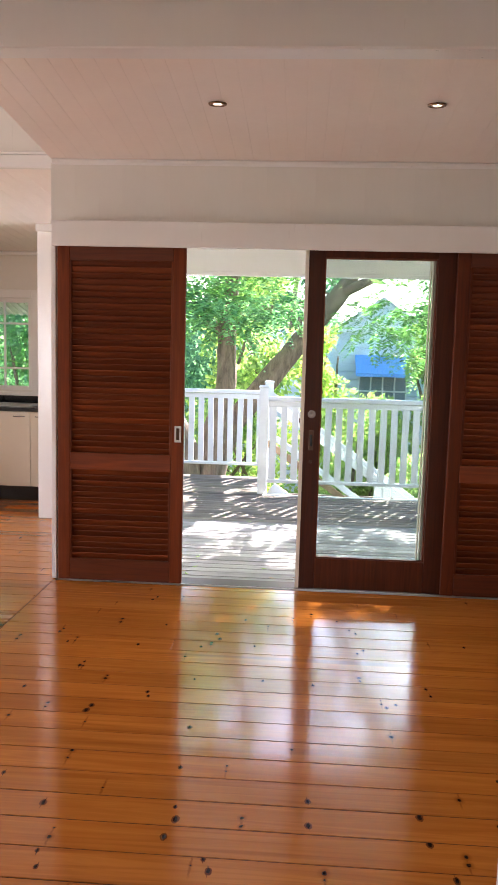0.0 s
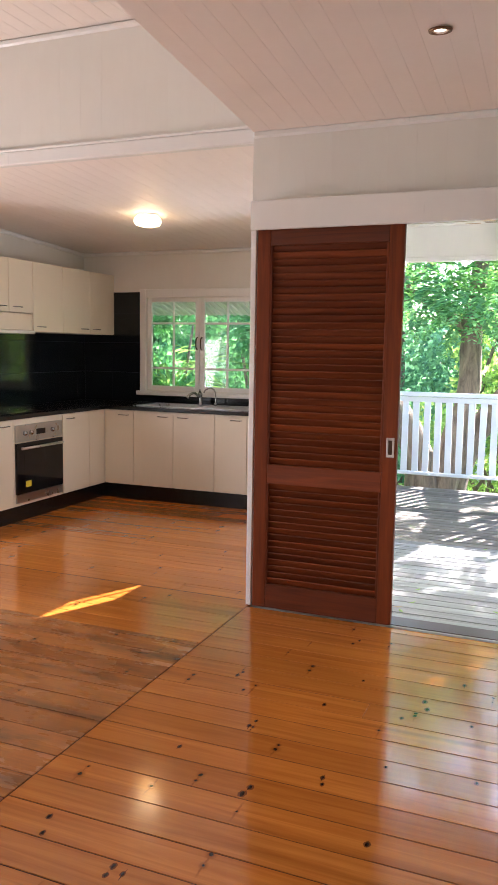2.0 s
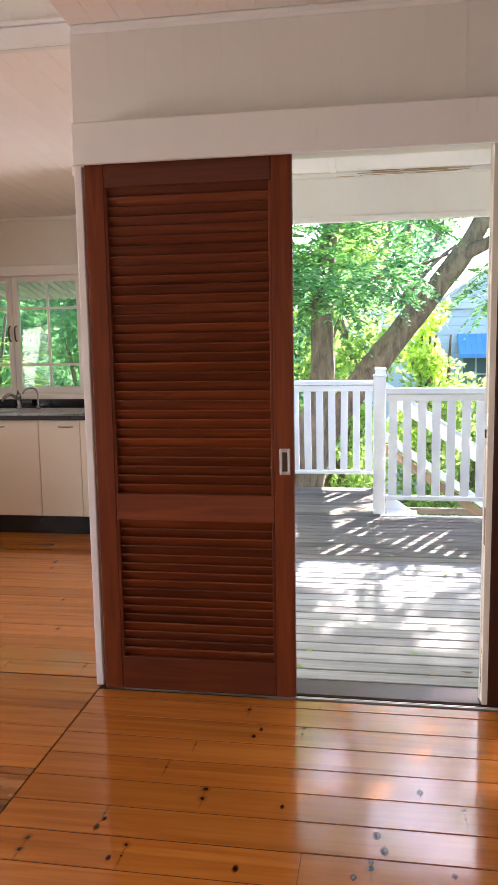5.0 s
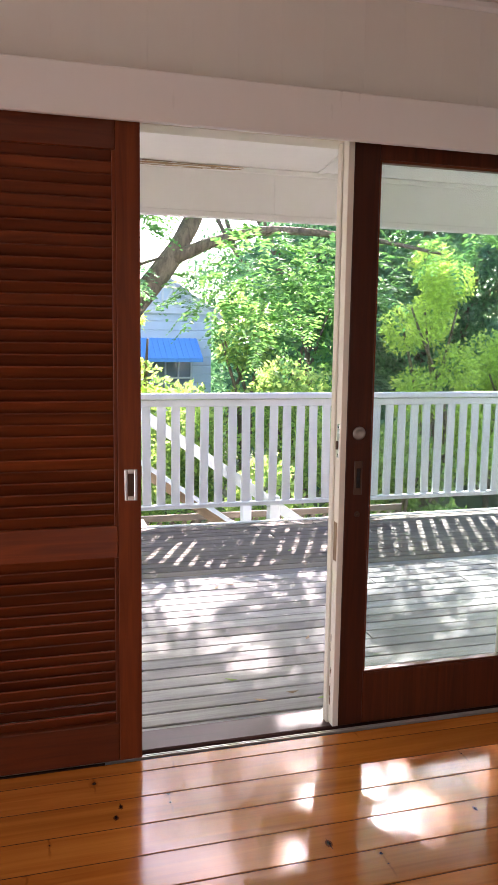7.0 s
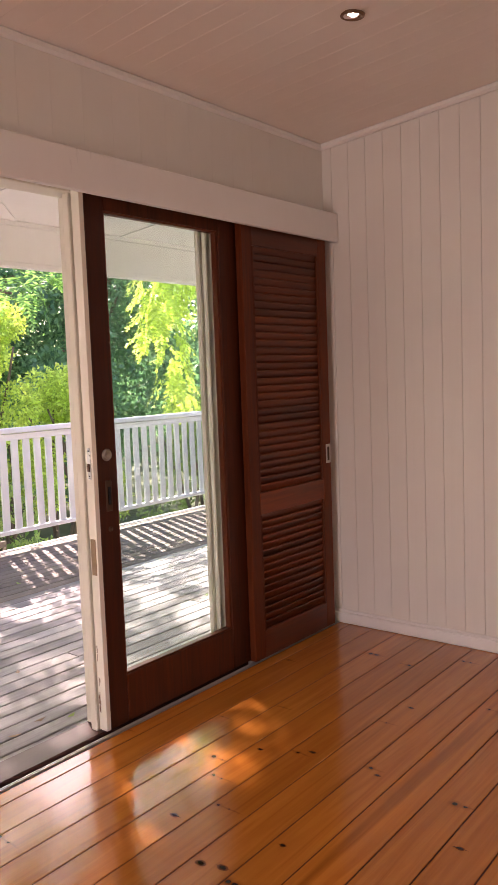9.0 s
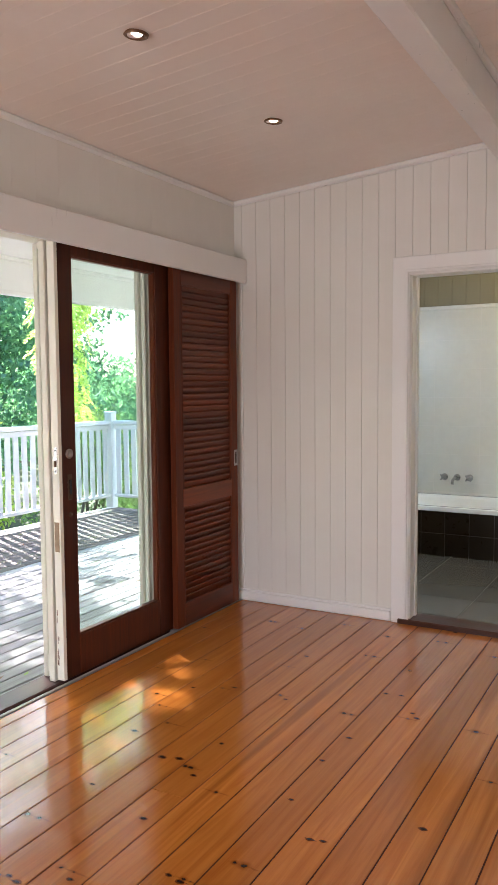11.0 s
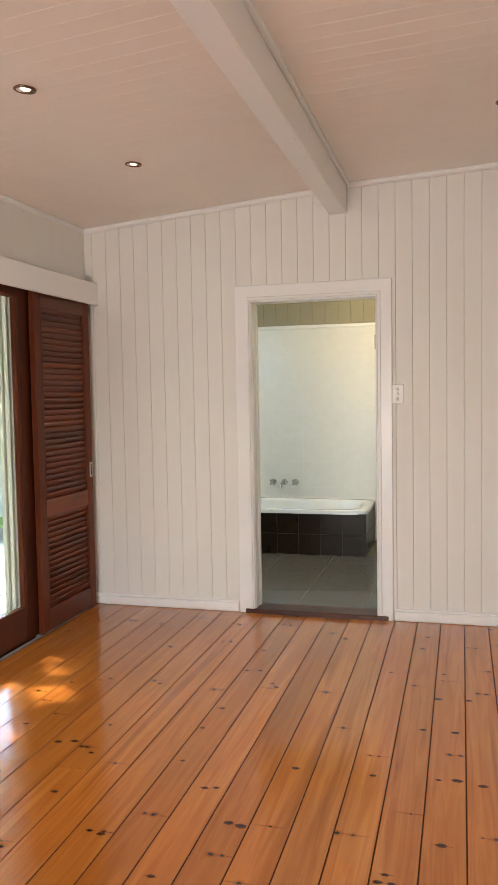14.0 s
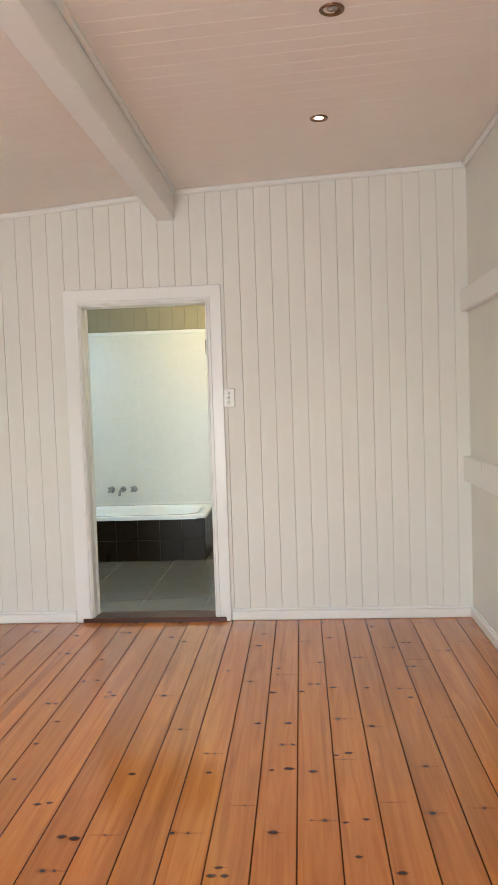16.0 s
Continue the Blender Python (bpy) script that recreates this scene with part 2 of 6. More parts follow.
PINE = pine("pine_floor", (0.59, 0.208, 0.034), (0.41, 0.124, 0.018), 0.14, 0.0, 0.62)
PINE_OLD = pine("pine_floor_worn", (0.48, 0.185, 0.045), (0.30, 0.100, 0.025), 0.27, 0.9)
KNOT = plain("knot_heart", (0.022, 0.009, 0.006), 0.16)
KNOT_RING = plain("knot_crease", (0.17, 0.050, 0.012), 0.18)
SUBFLOOR = plain("subfloor_dark", (0.075, 0.025, 0.009), 0.9)
SUBFLOOR.node_tree.nodes["Principled BSDF"].inputs["Specular IOR Level"].default_value = 0.1
CEDAR = wood("cedar_slat", (0.195, 0.042, 0.0095), (0.092, 0.019, 0.005), 0.38, (2.2, 40, 40), 0.12, 0.0, 0.4)
CEDAR_UP = wood("cedar_stile", (0.175, 0.038, 0.009), (0.095, 0.020, 0.005), 0.46, (40, 40, 2.2), 0.12, 0.0, 0.22)
CEDAR_DARK = wood("cedar_weathered", (0.100, 0.023, 0.007), (0.046, 0.011, 0.0035), 0.46, (40, 40, 2.2), 0.12, 0.0, 0.25)
SILL_WOOD = wood("sill_wood", (0.105, 0.045, 0.043), (0.055, 0.024, 0.022), 0.32, (2, 30, 30), 0.15, 0.0, 0.3)
THRESHOLD = wood("threshold_wood", (0.075, 0.024, 0.013), (0.04, 0.013, 0.008), 0.35, (30, 2, 30), 0.15, 0.0, 0.3)
DECK = wood("deck_board", (0.39, 0.405, 0.415), (0.235, 0.24, 0.245), 0.75, (2.5, 45, 45), 0.5)
DECK_DARK = wood("deck_board_dark", (0.21, 0.185, 0.16), (0.11, 0.095, 0.08), 0.8, (2.5, 45, 45), 0.6)
WALL = paint("wall_paint", (0.795, 0.785, 0.735), 0.5, 0.10)
# white paint whose warm tint stands in for light bounced off the floor
CEIL = paint("ceiling_paint_bounce", (0.90, 0.83, 0.765), 0.5, 0.10)
TRIM = paint("trim_gloss_paint", (0.86, 0.86, 0.845), 0.3, 0.08)
OLIVE = paint("olive_board_paint", (0.30, 0.275, 0.185), 0.5, 0.1)
FENCE = peeling("fence_paint", (0.74, 0.77, 0.78), (0.40, 0.36, 0.31), 0.72)
VERANDAH = paint("verandah_paint", (0.87, 0.845, 0.80), 0.55, 0.12, (0.55, 0.45, 0.33))
FRAME_WHITE = peeling("door_frame_paint", (0.80, 0.765, 0.66), (0.20, 0.12, 0.07), 0.74)
BARE_DARK = wood("bare_dark_timber", (0.26, 0.14, 0.08), (0.12, 0.07, 0.04), 0.8, (2, 30, 30), 0.4)
BARE_PALE = wood("bare_pale_timber", (0.66, 0.50, 0.33), (0.48, 0.34, 0.20), 0.8, (2, 30, 30), 0.4)
LATTICE = wood("lattice_timber", (0.30, 0.25, 0.19), (0.17, 0.14, 0.10), 0.8, (2, 30, 30), 0.4)
BARE = wood("bare_timber", (0.50, 0.38, 0.25), (0.33, 0.24, 0.15), 0.8, (2, 30, 30), 0.4)
CREAM = paint("cupboard_laminate", (0.80, 0.725, 0.58), 0.35, 0.05, (0.6, 0.52, 0.42), 0.02)
BLACK = plain("black_laminate", (0.006, 0.006, 0.007), 0.22)
BLACK_TILE = plain("black_tile", (0.005, 0.008, 0.011), 0.12)
GROUT_DARK = plain("dark_grout", (0.10, 0.105, 0.11), 0.8)
STEEL = plain("brushed_steel", (0.56, 0.56, 0.55), 0.28, 1.0)
CHROME = plain("chrome", (0.42, 0.43, 0.44), 0.10, 1.0)
NICKEL = plain("satin_nickel", (0.60, 0.57, 0.53), 0.33, 1.0)
RING = plain("bronzed_ring", (0.24, 0.145, 0.085), 0.32, 0.9)
WORN_STEEL = plain("worn_steel", (0.33, 0.30, 0.27), 0.4, 0.9)
BRONZE = plain("aged_bronze", (0.10, 0.06, 0.04), 0.45, 0.8)
TRACK = plain("aluminium_track", (0.62, 0.62, 0.60), 0.35, 0.8)
DARK_GLASS = plain("oven_glass", (0.006, 0.006, 0.007), 0.06)
BURNER = plain("hob_glass", (0.008, 0.008, 0.009), 0.08)
YELLOW = plain("yellow_sticker", (0.75, 0.62, 0.03), 0.5)
PLASTIC = plain("white_plastic", (0.80, 0.79, 0.76), 0.3)
BATH_WHITE = plain("bath_enamel", (0.84, 0.86, 0.86), 0.12)
TILE_WHITE = plain("white_wall_tile", (0.74, 0.75, 0.71), 0.3)
GROUT_PALE = plain("pale_grout", (0.82, 0.82, 0.79), 0.6)
GROUT_GREY = plain("grey_grout", (0.16, 0.15, 0.125), 0.7)
GROUT_BROWN = plain("brown_grout", (0.075, 0.062, 0.045), 0.7)
TILE_BROWN = plain("brown_tile", (0.020, 0.012, 0.0055), 0.28)
TILE_BROWN.node_tree.nodes["Principled BSDF"].inputs["Specular IOR Level"].default_value = 0.15
TILE_FLOOR = plain("grey_floor_tile", (0.125, 0.115, 0.094), 0.22, 0, 0.04, 9)
LAMP_GLOW = glow("lamp_glow", (1.0, 0.78, 0.42), 0.9)
DOWN_GLOW = glow("downlight_glow", (1.0, 0.90, 0.74), 4.0)
DARK_BULB = plain("unlit_bulb", (0.35, 0.34, 0.32), 0.2, 0.3)
GLASS = glass("window_glass")
BARK = bark("tree_bark", (0.27, 0.205, 0.15), (0.065, 0.048, 0.034))
LEAF_NEAR = leaf("leaf_feathery", (0.145, 0.32, 0.12), (0.06, 0.20, 0.09), 0.6)
LEAF_LIME = leaf("leaf_lime", (0.52, 0.66, 0.20), (0.32, 0.48, 0.14), 0.68)
LEAF_SHRUB = leaf("leaf_shrub", (0.35, 0.49, 0.19), (0.15, 0.30, 0.12), 0.6)
LEAF_TEAL = leaf("leaf_teal", (0.20, 0.42, 0.24), (0.09, 0.27, 0.16), 0.66)
LEAF_FAR = leaf("leaf_far", (0.14, 0.31, 0.19), (0.055, 0.17, 0.11), 0.55)
GRASS = plain("garden_ground", (0.09, 0.11, 0.04), 0.95, 0, 0.3, 3)
HOUSE_BLUE = paint("weatherboard_blue", (0.62, 0.71, 0.78), 0.6, 0.1)
HOUSE_PANE = plain("house_window_glass", (0.20, 0.26, 0.30), 0.08)
AWNING = plain("awning_blue", (0.13, 0.40, 0.80), 0.5)
ROOF = plain("roof_grey", (0.42, 0.45, 0.47), 0.4, 0.4)
SHEET = plain("corrugated_clear", (0.76, 0.73, 0.66), 0.5)

# ---- building helpers ----
PLACE = {}
MESHES = {}


def thing(name, base, label, category, group="", kind=""):
    ob = new(name)
    ob.empty_display_size = 0.1
    ob.matrix_basis = Matrix.Translation(base)
    PLACE[ob] = ob.matrix_basis.copy()
    return tagged(ob, label, category, group, kind)


def hold(ob, m, parent=None):
    """Puts ob at the world pose m, under its parent."""
    ob.matrix_basis = m
    PLACE[ob] = m.copy()
    if parent is not None:
        ob.parent = parent
        ob.matrix_parent_inverse = PLACE[parent].inverted()
    return ob


def part(name, data, material, parent=None, label="", m=None):
    """Links a bmesh or a mesh as ONE object, under a thing or a part."""
    if isinstance(data, bmesh.types.BMesh):
        me = bpy.data.meshes.new(name)
        data.to_mesh(me)
        data.free()
    else:
        me = data
    if not me.materials:
        me.materials.append(material)
    ob = hold(new(name, me), m if m is not None else Matrix.Identity(4), parent)
    return tagged(ob, label)


def box_bm(size, bevel=0.003, seg=1):
    bm = bmesh.new()
    bmesh.ops.create_cube(bm, size=1.0)
    bmesh.ops.scale(bm, vec=size, verts=bm.verts)
    b = min(bevel, min(size) * 0.45)
    if b > 0:
        bmesh.ops.bevel(bm, geom=bm.edges[:], offset=b, segments=seg, affect="EDGES", profile=0.5)
    return bm


def block(name, x0, x1, y0, y1, z0, z1, material, parent=None, label="", bevel=0.003, turn=None):
    """A bevelled block; alike blocks share a mesh."""
    size = (round(abs(x1 - x0), 4), round(abs(y1 - y0), 4), round(abs(z1 - z0), 4))
    key = (size, material.name, bevel)
    if key not in MESHES:
        me = bpy.data.meshes.new(name)
        bm = box_bm(size, bevel)
        bm.to_mesh(me)
        bm.free()
        me.materials.append(material)
        MESHES[key] = me
    m = Matrix.Translation(((x0 + x1) / 2, (y0 + y1) / 2, (z0 + z1) / 2))
    if turn is not None:
        m = m @ turn
    return part(name, MESHES[key], material, parent, label, m)


def beam_between(name, a, b, w, h, material, parent=None, label="", bevel=0.004):
    """A straight bar from a to b, w wide and h high."""
    a, b = Vector(a), Vector(b)
    d = b - a
    rot = d.to_track_quat("X", "Z").to_matrix().to_4x4()
    bm = box_bm((d.length, w, h), bevel)
    return part(name, bm, material, parent, label, Matrix.Translation((a + b) / 2) @ rot)


def boxes_bm(rows, bevel=0.0):
    """Several blocks of one part in one bmesh: rows of x0, x1, y0, y1, z0, z1."""
    out = bmesh.new()
    for x0, x1, y0, y1, z0, z1 in rows:
        bm = box_bm((x1 - x0, y1 - y0, z1 - z0), bevel)
        bmesh.ops.translate(bm, vec=((x0 + x1) / 2, (y0 + y1) / 2, (z0 + z1) / 2), verts=bm.verts)
        me = bpy.data.meshes.new("tmp")
        bm.to_mesh(me)
        bm.free()
        out.from_mesh(me)
        bpy.data.meshes.remove(me)
    return out


def lathe(profile, seg=24):
    """A turned shape round z from (radius, height) pairs."""
    bm = bmesh.new()
    rings = []
    for r, z in profile:
        rings.append([bm.verts.new((r * math.cos(2 * math.pi * k / seg), r * math.sin(2 * math.pi * k / seg), z)) for k in range(seg)])
    for a, b in zip(rings, rings[1:]):
        for k in range(seg):
            bm.faces.new((a[k], a[(k + 1) % seg], b[(k + 1) % seg], b[k]))
    if profile[0][0] > 1e-5:
        bm.faces.new(rings[0][::-1])
    if profile[-1][0] > 1e-5:
        bm.faces.new(rings[-1])
    bmesh.ops.remove_doubles(bm, verts=bm.verts, dist=1e-6)
    bmesh.ops.recalc_face_normals(bm, faces=bm.faces)
    for f in bm.faces:
        f.smooth = True
    return bm


def tube(points, radii, seg=10, rough=0.0):
    """A tapered tube along points."""
    bm = bmesh.new()
    pts = [Vector(p) for p in points]
    rings = []
    side = None
    for i, p in enumerate(pts):
        d = (pts[min(i + 1, len(pts) - 1)] - pts[max(i - 1, 0)]).normalized()
        if side is None:
            side = d.orthogonal().normalized()
        side = (side - d * side.dot(d)).normalized()
        up = d.cross(side)
        ring = []
        for k in range(seg):
            a = 2 * math.pi * k / seg
            o = side * math.cos(a) + up * math.sin(a)
            r = radii[i] * (1 + rough * noise.noise(p * 3 + o * 2))
            ring.append(bm.verts.new(p + o * r))
        rings.append(ring)
    for a, b in zip(rings, rings[1:]):
        for k in range(seg):
            f = bm.faces.new((a[k], a[(k + 1) % seg], b[(k + 1) % seg], b[k]))
            f.smooth = True
    bm.faces.new(rings[0][::-1])
    bm.faces.new(rings[-1])
    return bm


def smooth_line(points, steps=5):
    """Catmull-Rom points through the given ones."""
    p = [Vector(q) for q in points]
    p = [p[0] * 2 - p[1]] + p + [p[-1] * 2 - p[-2]]
    out = []
    for i in range(1, len(p) - 2):
        for s in range(steps):
            u = s / steps
            out.append(0.5 * ((2 * p[i]) + (p[i + 1] - p[i - 1]) * u + (2 * p[i - 1] - 5 * p[i] + 4 * p[i + 1] - p[i + 2]) * u * u + (3 * p[i] - p[i - 1] - 3 * p[i + 1] + p[i + 2]) * u ** 3))
    out.append(p[-2])
    return out


def merge(bms):
    out = bmesh.new()
    for bm in bms:
        me = bpy.data.meshes.new("tmp")
        bm.to_mesh(me)
        bm.free()
        out.from_mesh(me)
        bpy.data.meshes.remove(me)
    return out


def prism_x(profile, x0, x1):
    """A (y, z) outline drawn out along x."""
    bm = bmesh.new()
    a = [bm.verts.new((x0, y, z)) for y, z in profile]
    b = [bm.verts.new((x1, y, z)) for y, z in profile]
    bm.faces.new(a)
    bm.faces.new(b[::-1])
    k = len(profile)
    for i in range(k):
        bm.faces.new((a[i], b[i], b[(i + 1) % k], a[(i + 1) % k]))
    bmesh.ops.recalc_face_normals(bm, faces=bm.faces)
    return bm


def structure(ob, label, category):
    return tagged(ob, label, category, kind="structure")


# ---- the plan, in metres ----
EAST, SOUTH, NORTH, WEST = 2.33, 1.155, 4.70, -4.48
STEP = -0.82            # where the low ceiling and the newer floor end
KWEST = -3.86           # the kitchen's side wall
BACK = 7.65             # the kitchen's far wall
BATH_X = 4.85


def low_ceiling(y):
    """Height of the raked ceiling over the room."""
    return 2.54 + 0.083 * (NORTH - y) if y > 2.98 else 2.69 + 0.045 * (2.98 - y)


def kitchen_ceiling(y):
    return 2.497 - 0.052 * (y - 4.86)


# ---- structure ----
floor = structure(part("floor", boxes_bm([(WEST, EAST, 1.04, 4.66, -0.14, -0.0024), (-0.35, 1.45, -1.7, 1.04, -0.14, -0.0024), (WEST, STEP, 4.66, 4.77, -0.14, -0.0024), (KWEST, STEP, 4.77, BACK, -0.14, -0.0024)]), SUBFLOOR),
                  "varnished knotty pine floor of long boards", "floor")

wall_east = structure(part("wall_east", boxes_bm([(2.352, 2.45, SOUTH - 0.1, 2.75, -0.1, 2.95), (2.352, 2.45, 3.55, 4.86, -0.1, 2.95), (2.352, 2.45, 2.75, 3.55, 2.015, 2.95)]), WALL),
                      "white-painted wall of vertical tongue-and-groove boards", "wall")
wall_north = structure(part("wall_north", boxes_bm([(STEP, 2.352, 4.715, 4.86, 2.085, 3.4), (STEP, -0.11, 4.72, 4.86, -0.1, 2.085), (1.62, 2.352, 4.72, 4.86, -0.1, 2.085)]), WALL),
                       "white-painted boarded wall above the sliding doors", "wall")
wall_header = structure(part("wall_header", boxes_bm([(KWEST, STEP, 4.77, 4.86, 2.50, 3.4)]), WALL),
                        "white boarded wall above the kitchen opening", "wall")
wall_south = structure(part("wall_south", boxes_bm([(WEST, 0.10, 1.04, SOUTH, -0.1, 3.4), (1.025, 2.352, 1.04, SOUTH, -0.1, 3.4), (0.10, 1.025, 1.04, SOUTH, 2.08, 3.4)]), WALL),
                       "white-painted single-skin wall with exposed rails", "wall")
# the opening at y 2.6 to 4.3 is added for the fill light
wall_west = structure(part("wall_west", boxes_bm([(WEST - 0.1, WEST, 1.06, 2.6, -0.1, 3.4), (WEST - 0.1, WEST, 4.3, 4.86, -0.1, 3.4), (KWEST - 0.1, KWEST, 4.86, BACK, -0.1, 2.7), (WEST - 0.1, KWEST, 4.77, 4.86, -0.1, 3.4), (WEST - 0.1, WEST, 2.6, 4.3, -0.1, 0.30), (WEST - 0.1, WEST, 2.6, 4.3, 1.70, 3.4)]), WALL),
                      "plain white-painted wall with an added, unseen opening for fill light", "wall")
wall_kitchen = structure(part("wall_kitchen", boxes_bm([(KWEST - 0.1, -3.13, BACK, BACK + 0.1, -0.1, 2.7), (-1.96, -1.38, BACK, BACK + 0.1, -0.1, 2.7), (-3.13, -1.96, BACK, BACK + 0.1, -0.1, 1.0), (-3.13, -1.96, BACK, BACK + 0.1, 1.9, 2.7)]), WALL),
                         "white kitchen wall with a casement window", "wall")
wall_nib = structure(part("wall_nib", boxes_bm([(-1.46, STEP, 6.38, 6.48, -0.1, 2.6), (-1.46, -1.36, 6.48, BACK, -0.1, 2.6)]), WALL),
                     "short white wall beside the kitchen bench", "wall")
wall_nook = structure(part("wall_nook", boxes_bm([(STEP, STEP + 0.04, 4.86, 5.97, -0.1, 2.7), (STEP, STEP + 0.04, 6.37, 6.48, -0.1, 2.7), (STEP, STEP + 0.04, 5.97, 6.37, -0.1, 1.19), (STEP, STEP + 0.04, 5.97, 6.37, 1.60, 2.7)]), WALL),
                      "white wall with a small window opening", "wall")
wall_hall = structure(part("wall_hall", boxes_bm([(-0.35, -0.25, -1.6, 1.06, -0.1, 3.0), (1.35, 1.45, -1.6, 1.06, -0.1, 3.0), (-0.35, 0.1, -1.7, -1.6, -0.1, 3.0), (1.0, 1.45, -1.7, -1.6, -0.1, 3.0), (0.1, 1.0, -1.7, -1.6, -0.1, 0.8), (0.1, 1.0, -1.7, -1.6, 2.1, 3.0)]), WALL),
                      "plain white unseen hallway walls with an added opening for fill light", "wall")


def boarded_ceiling(name, x0, x1, spans, pitch, label, gap=0.0026):
    """A ceiling of narrow boards that run along y; spans: rows of y0, z0, y1, z1."""
    bm = bmesh.new()
    for y0, z0, y1, z1 in spans:
        x = x0
        while x < x1 - 1e-4:
            e = min(x + pitch, x1)
            a, b = x + gap / 2, e - gap / 2
            for (l0, h0), (l1, h1) in (((a, 0.0), (b, 0.0)), ((x, 0.0012), (a, 0.0)), ((b, 0.0), (e, 0.0012))):
                v = [bm.verts.new(p) for p in ((l0, y0, z0 + h0), (l1, y0, z0 + h1), (l1, y1, z1 + h1), (l0, y1, z1 + h0))]
                bm.faces.new(v[::-1])
            x = e
        v = [bm.verts.new(p) for p in ((x0, y0, z0 + 0.06), (x1, y0, z0 + 0.06), (x1, y1, z1 + 0.06), (x0, y1, z1 + 0.06))]
        bm.faces.new(v)
    return structure(part(name, bm, CEIL), label, "ceiling")


ceiling = boarded_ceiling("ceiling", STEP, EAST + 0.03, [(2.98, low_ceiling(2.981), NORTH + 0.02, low_ceiling(NORTH + 0.02)), (SOUTH - 0.02, low_ceiling(SOUTH - 0.02), 2.98, low_ceiling(2.98))], 0.1,
                          "raked white ceiling of narrow painted boards")
ceiling_high = boarded_ceiling("ceiling_high", WEST, STEP, [(SOUTH - 0.02, 3.22, 4.78, 3.22)], 0.1, "high white boarded ceiling")
ceiling_kitchen = boarded_ceiling("ceiling_kitchen", KWEST, STEP + 0.05, [(4.80, kitchen_ceiling(4.80), BACK + 0.02, kitchen_ceiling(BACK + 0.02))], 0.1, "sloping white boarded kitchen ceiling")
ceiling_hall = structure(part("ceiling_hall", boxes_bm([(-0.35, 1.45, -1.7, 1.06, 2.75, 2.85)]), CEIL), "plain white hallway ceiling", "ceiling")
step_face = structure(part("wall_step", prism_x([(SOUTH, low_ceiling(SOUTH) + 0.01), (2.98, low_ceiling(2.98) + 0.01), (4.77, low_ceiling(4.77) + 0.01), (4.77, 3.3), (SOUTH, 3.3)], STEP + 0.002, STEP + 0.06), WALL),
                      "white face where the ceiling steps up", "wall")

# beam under the ceiling
beam = structure(part("ceiling_beam", boxes_bm([(-0.72, EAST, 2.93, 3.04, 2.51, 2.72)], 0.006), TRIM), "white-painted timber ceiling beam", "beam")
part("beam_bead", boxes_bm([(-0.72, EAST, 2.908, 2.9305, low_ceiling(2.92) - 0.022, low_ceiling(2.92) + 0.012)], 0.004), TRIM, beam)
part("beam_bead", boxes_bm([(-0.72, EAST, 3.04, 3.06, low_ceiling(3.06) - 0.025, low_ceiling(3.06) + 0.01)], 0.008), TRIM, beam)


def cornice(name, a, b, label="narrow white cornice bead"):
    """A rounded bead between two points just under a ceiling."""
    return structure(beam_between(name, a, b, 0.03, 0.035, TRIM, None, "", 0.010), label, "trim")


cornice("trim", (STEP, NORTH, low_ceiling(NORTH) - 0.015), (EAST, NORTH, low_ceiling(NORTH) - 0.015))
cornice("trim", (EAST - 0.012, NORTH, low_ceiling(NORTH) - 0.015), (EAST - 0.012, 3.04, low_ceiling(3.04) - 0.015))
cornice("trim", (EAST - 0.012, 2.93, low_ceiling(2.93) - 0.015), (EAST - 0.012, SOUTH, low_ceiling(SOUTH) - 0.015))
cornice("trim", (EAST, SOUTH + 0.012, low_ceiling(SOUTH) - 0.015), (STEP, SOUTH + 0.012, low_ceiling(SOUTH) - 0.015))
cornice("trim", (WEST, 4.755, 3.20), (STEP, 4.755, 3.20))
cornice("trim", (KWEST, BACK - 0.015, kitchen_ceiling(BACK) - 0.015), (-1.46, BACK - 0.015, kitchen_ceiling(BACK) - 0.015))
cornice("trim", (KWEST + 0.015, 4.86, kitchen_ceiling(4.86) - 0.015), (KWEST + 0.015, BACK, kitchen_ceiling(BACK) - 0.015))
structure(block("trim", WEST, STEP, 4.745, 4.77, 2.50, 2.575, TRIM, None, "", 0.006), "white rail under the boarded header", "trim")
structure(block("trim", WEST, STEP - 0.0, 4.735, 4.77, 2.575, 2.59, TRIM, None, "", 0.004), "thin white moulding above the rail", "trim")
structure(block("trim", -1.475, -1.335, 6.355, 6.38, 0, 2.39, TRIM, None, "", 0.004), "white edge board on the short wall", "trim")
structure(block("trim", -1.485, -1.325, 6.345, 6.38, 2.36, 2.42, TRIM, None, "", 0.006), "small white cap on the edge board", "trim")
# wall end beside the shutter
structure(block("trim", STEP, STEP + 0.03, 4.685, 4.72, 0, 2.04, TRIM, None, "", 0.003), "white corner board at the wall end", "trim")

# rails on the south wall, and its door trim
for z0, z1 in ((0.85, 1.0), (1.88, 2.01)):
    structure(block("trim", 1.125, EAST, SOUTH, SOUTH + 0.045, z0, z1, TRIM, None, "", 0.006), "white horizontal wall rail", "trim")
    structure(block("trim", WEST, -0.01, SOUTH, SOUTH + 0.045, z0, z1, TRIM, None, "", 0.006), "white horizontal wall rail", "trim")
for x0, x1, z0, z1 in ((0.0, 0.11, 0, 2.19), (1.017, 1.12, 0, 2.19), (0.11, 1.017, 2.08, 2.19)):
    structure(block("trim", x0, x1, SOUTH, SOUTH + 0.02, z0, z1, TRIM, None, "", 0.005), "white architrave of the hallway doorway", "trim")

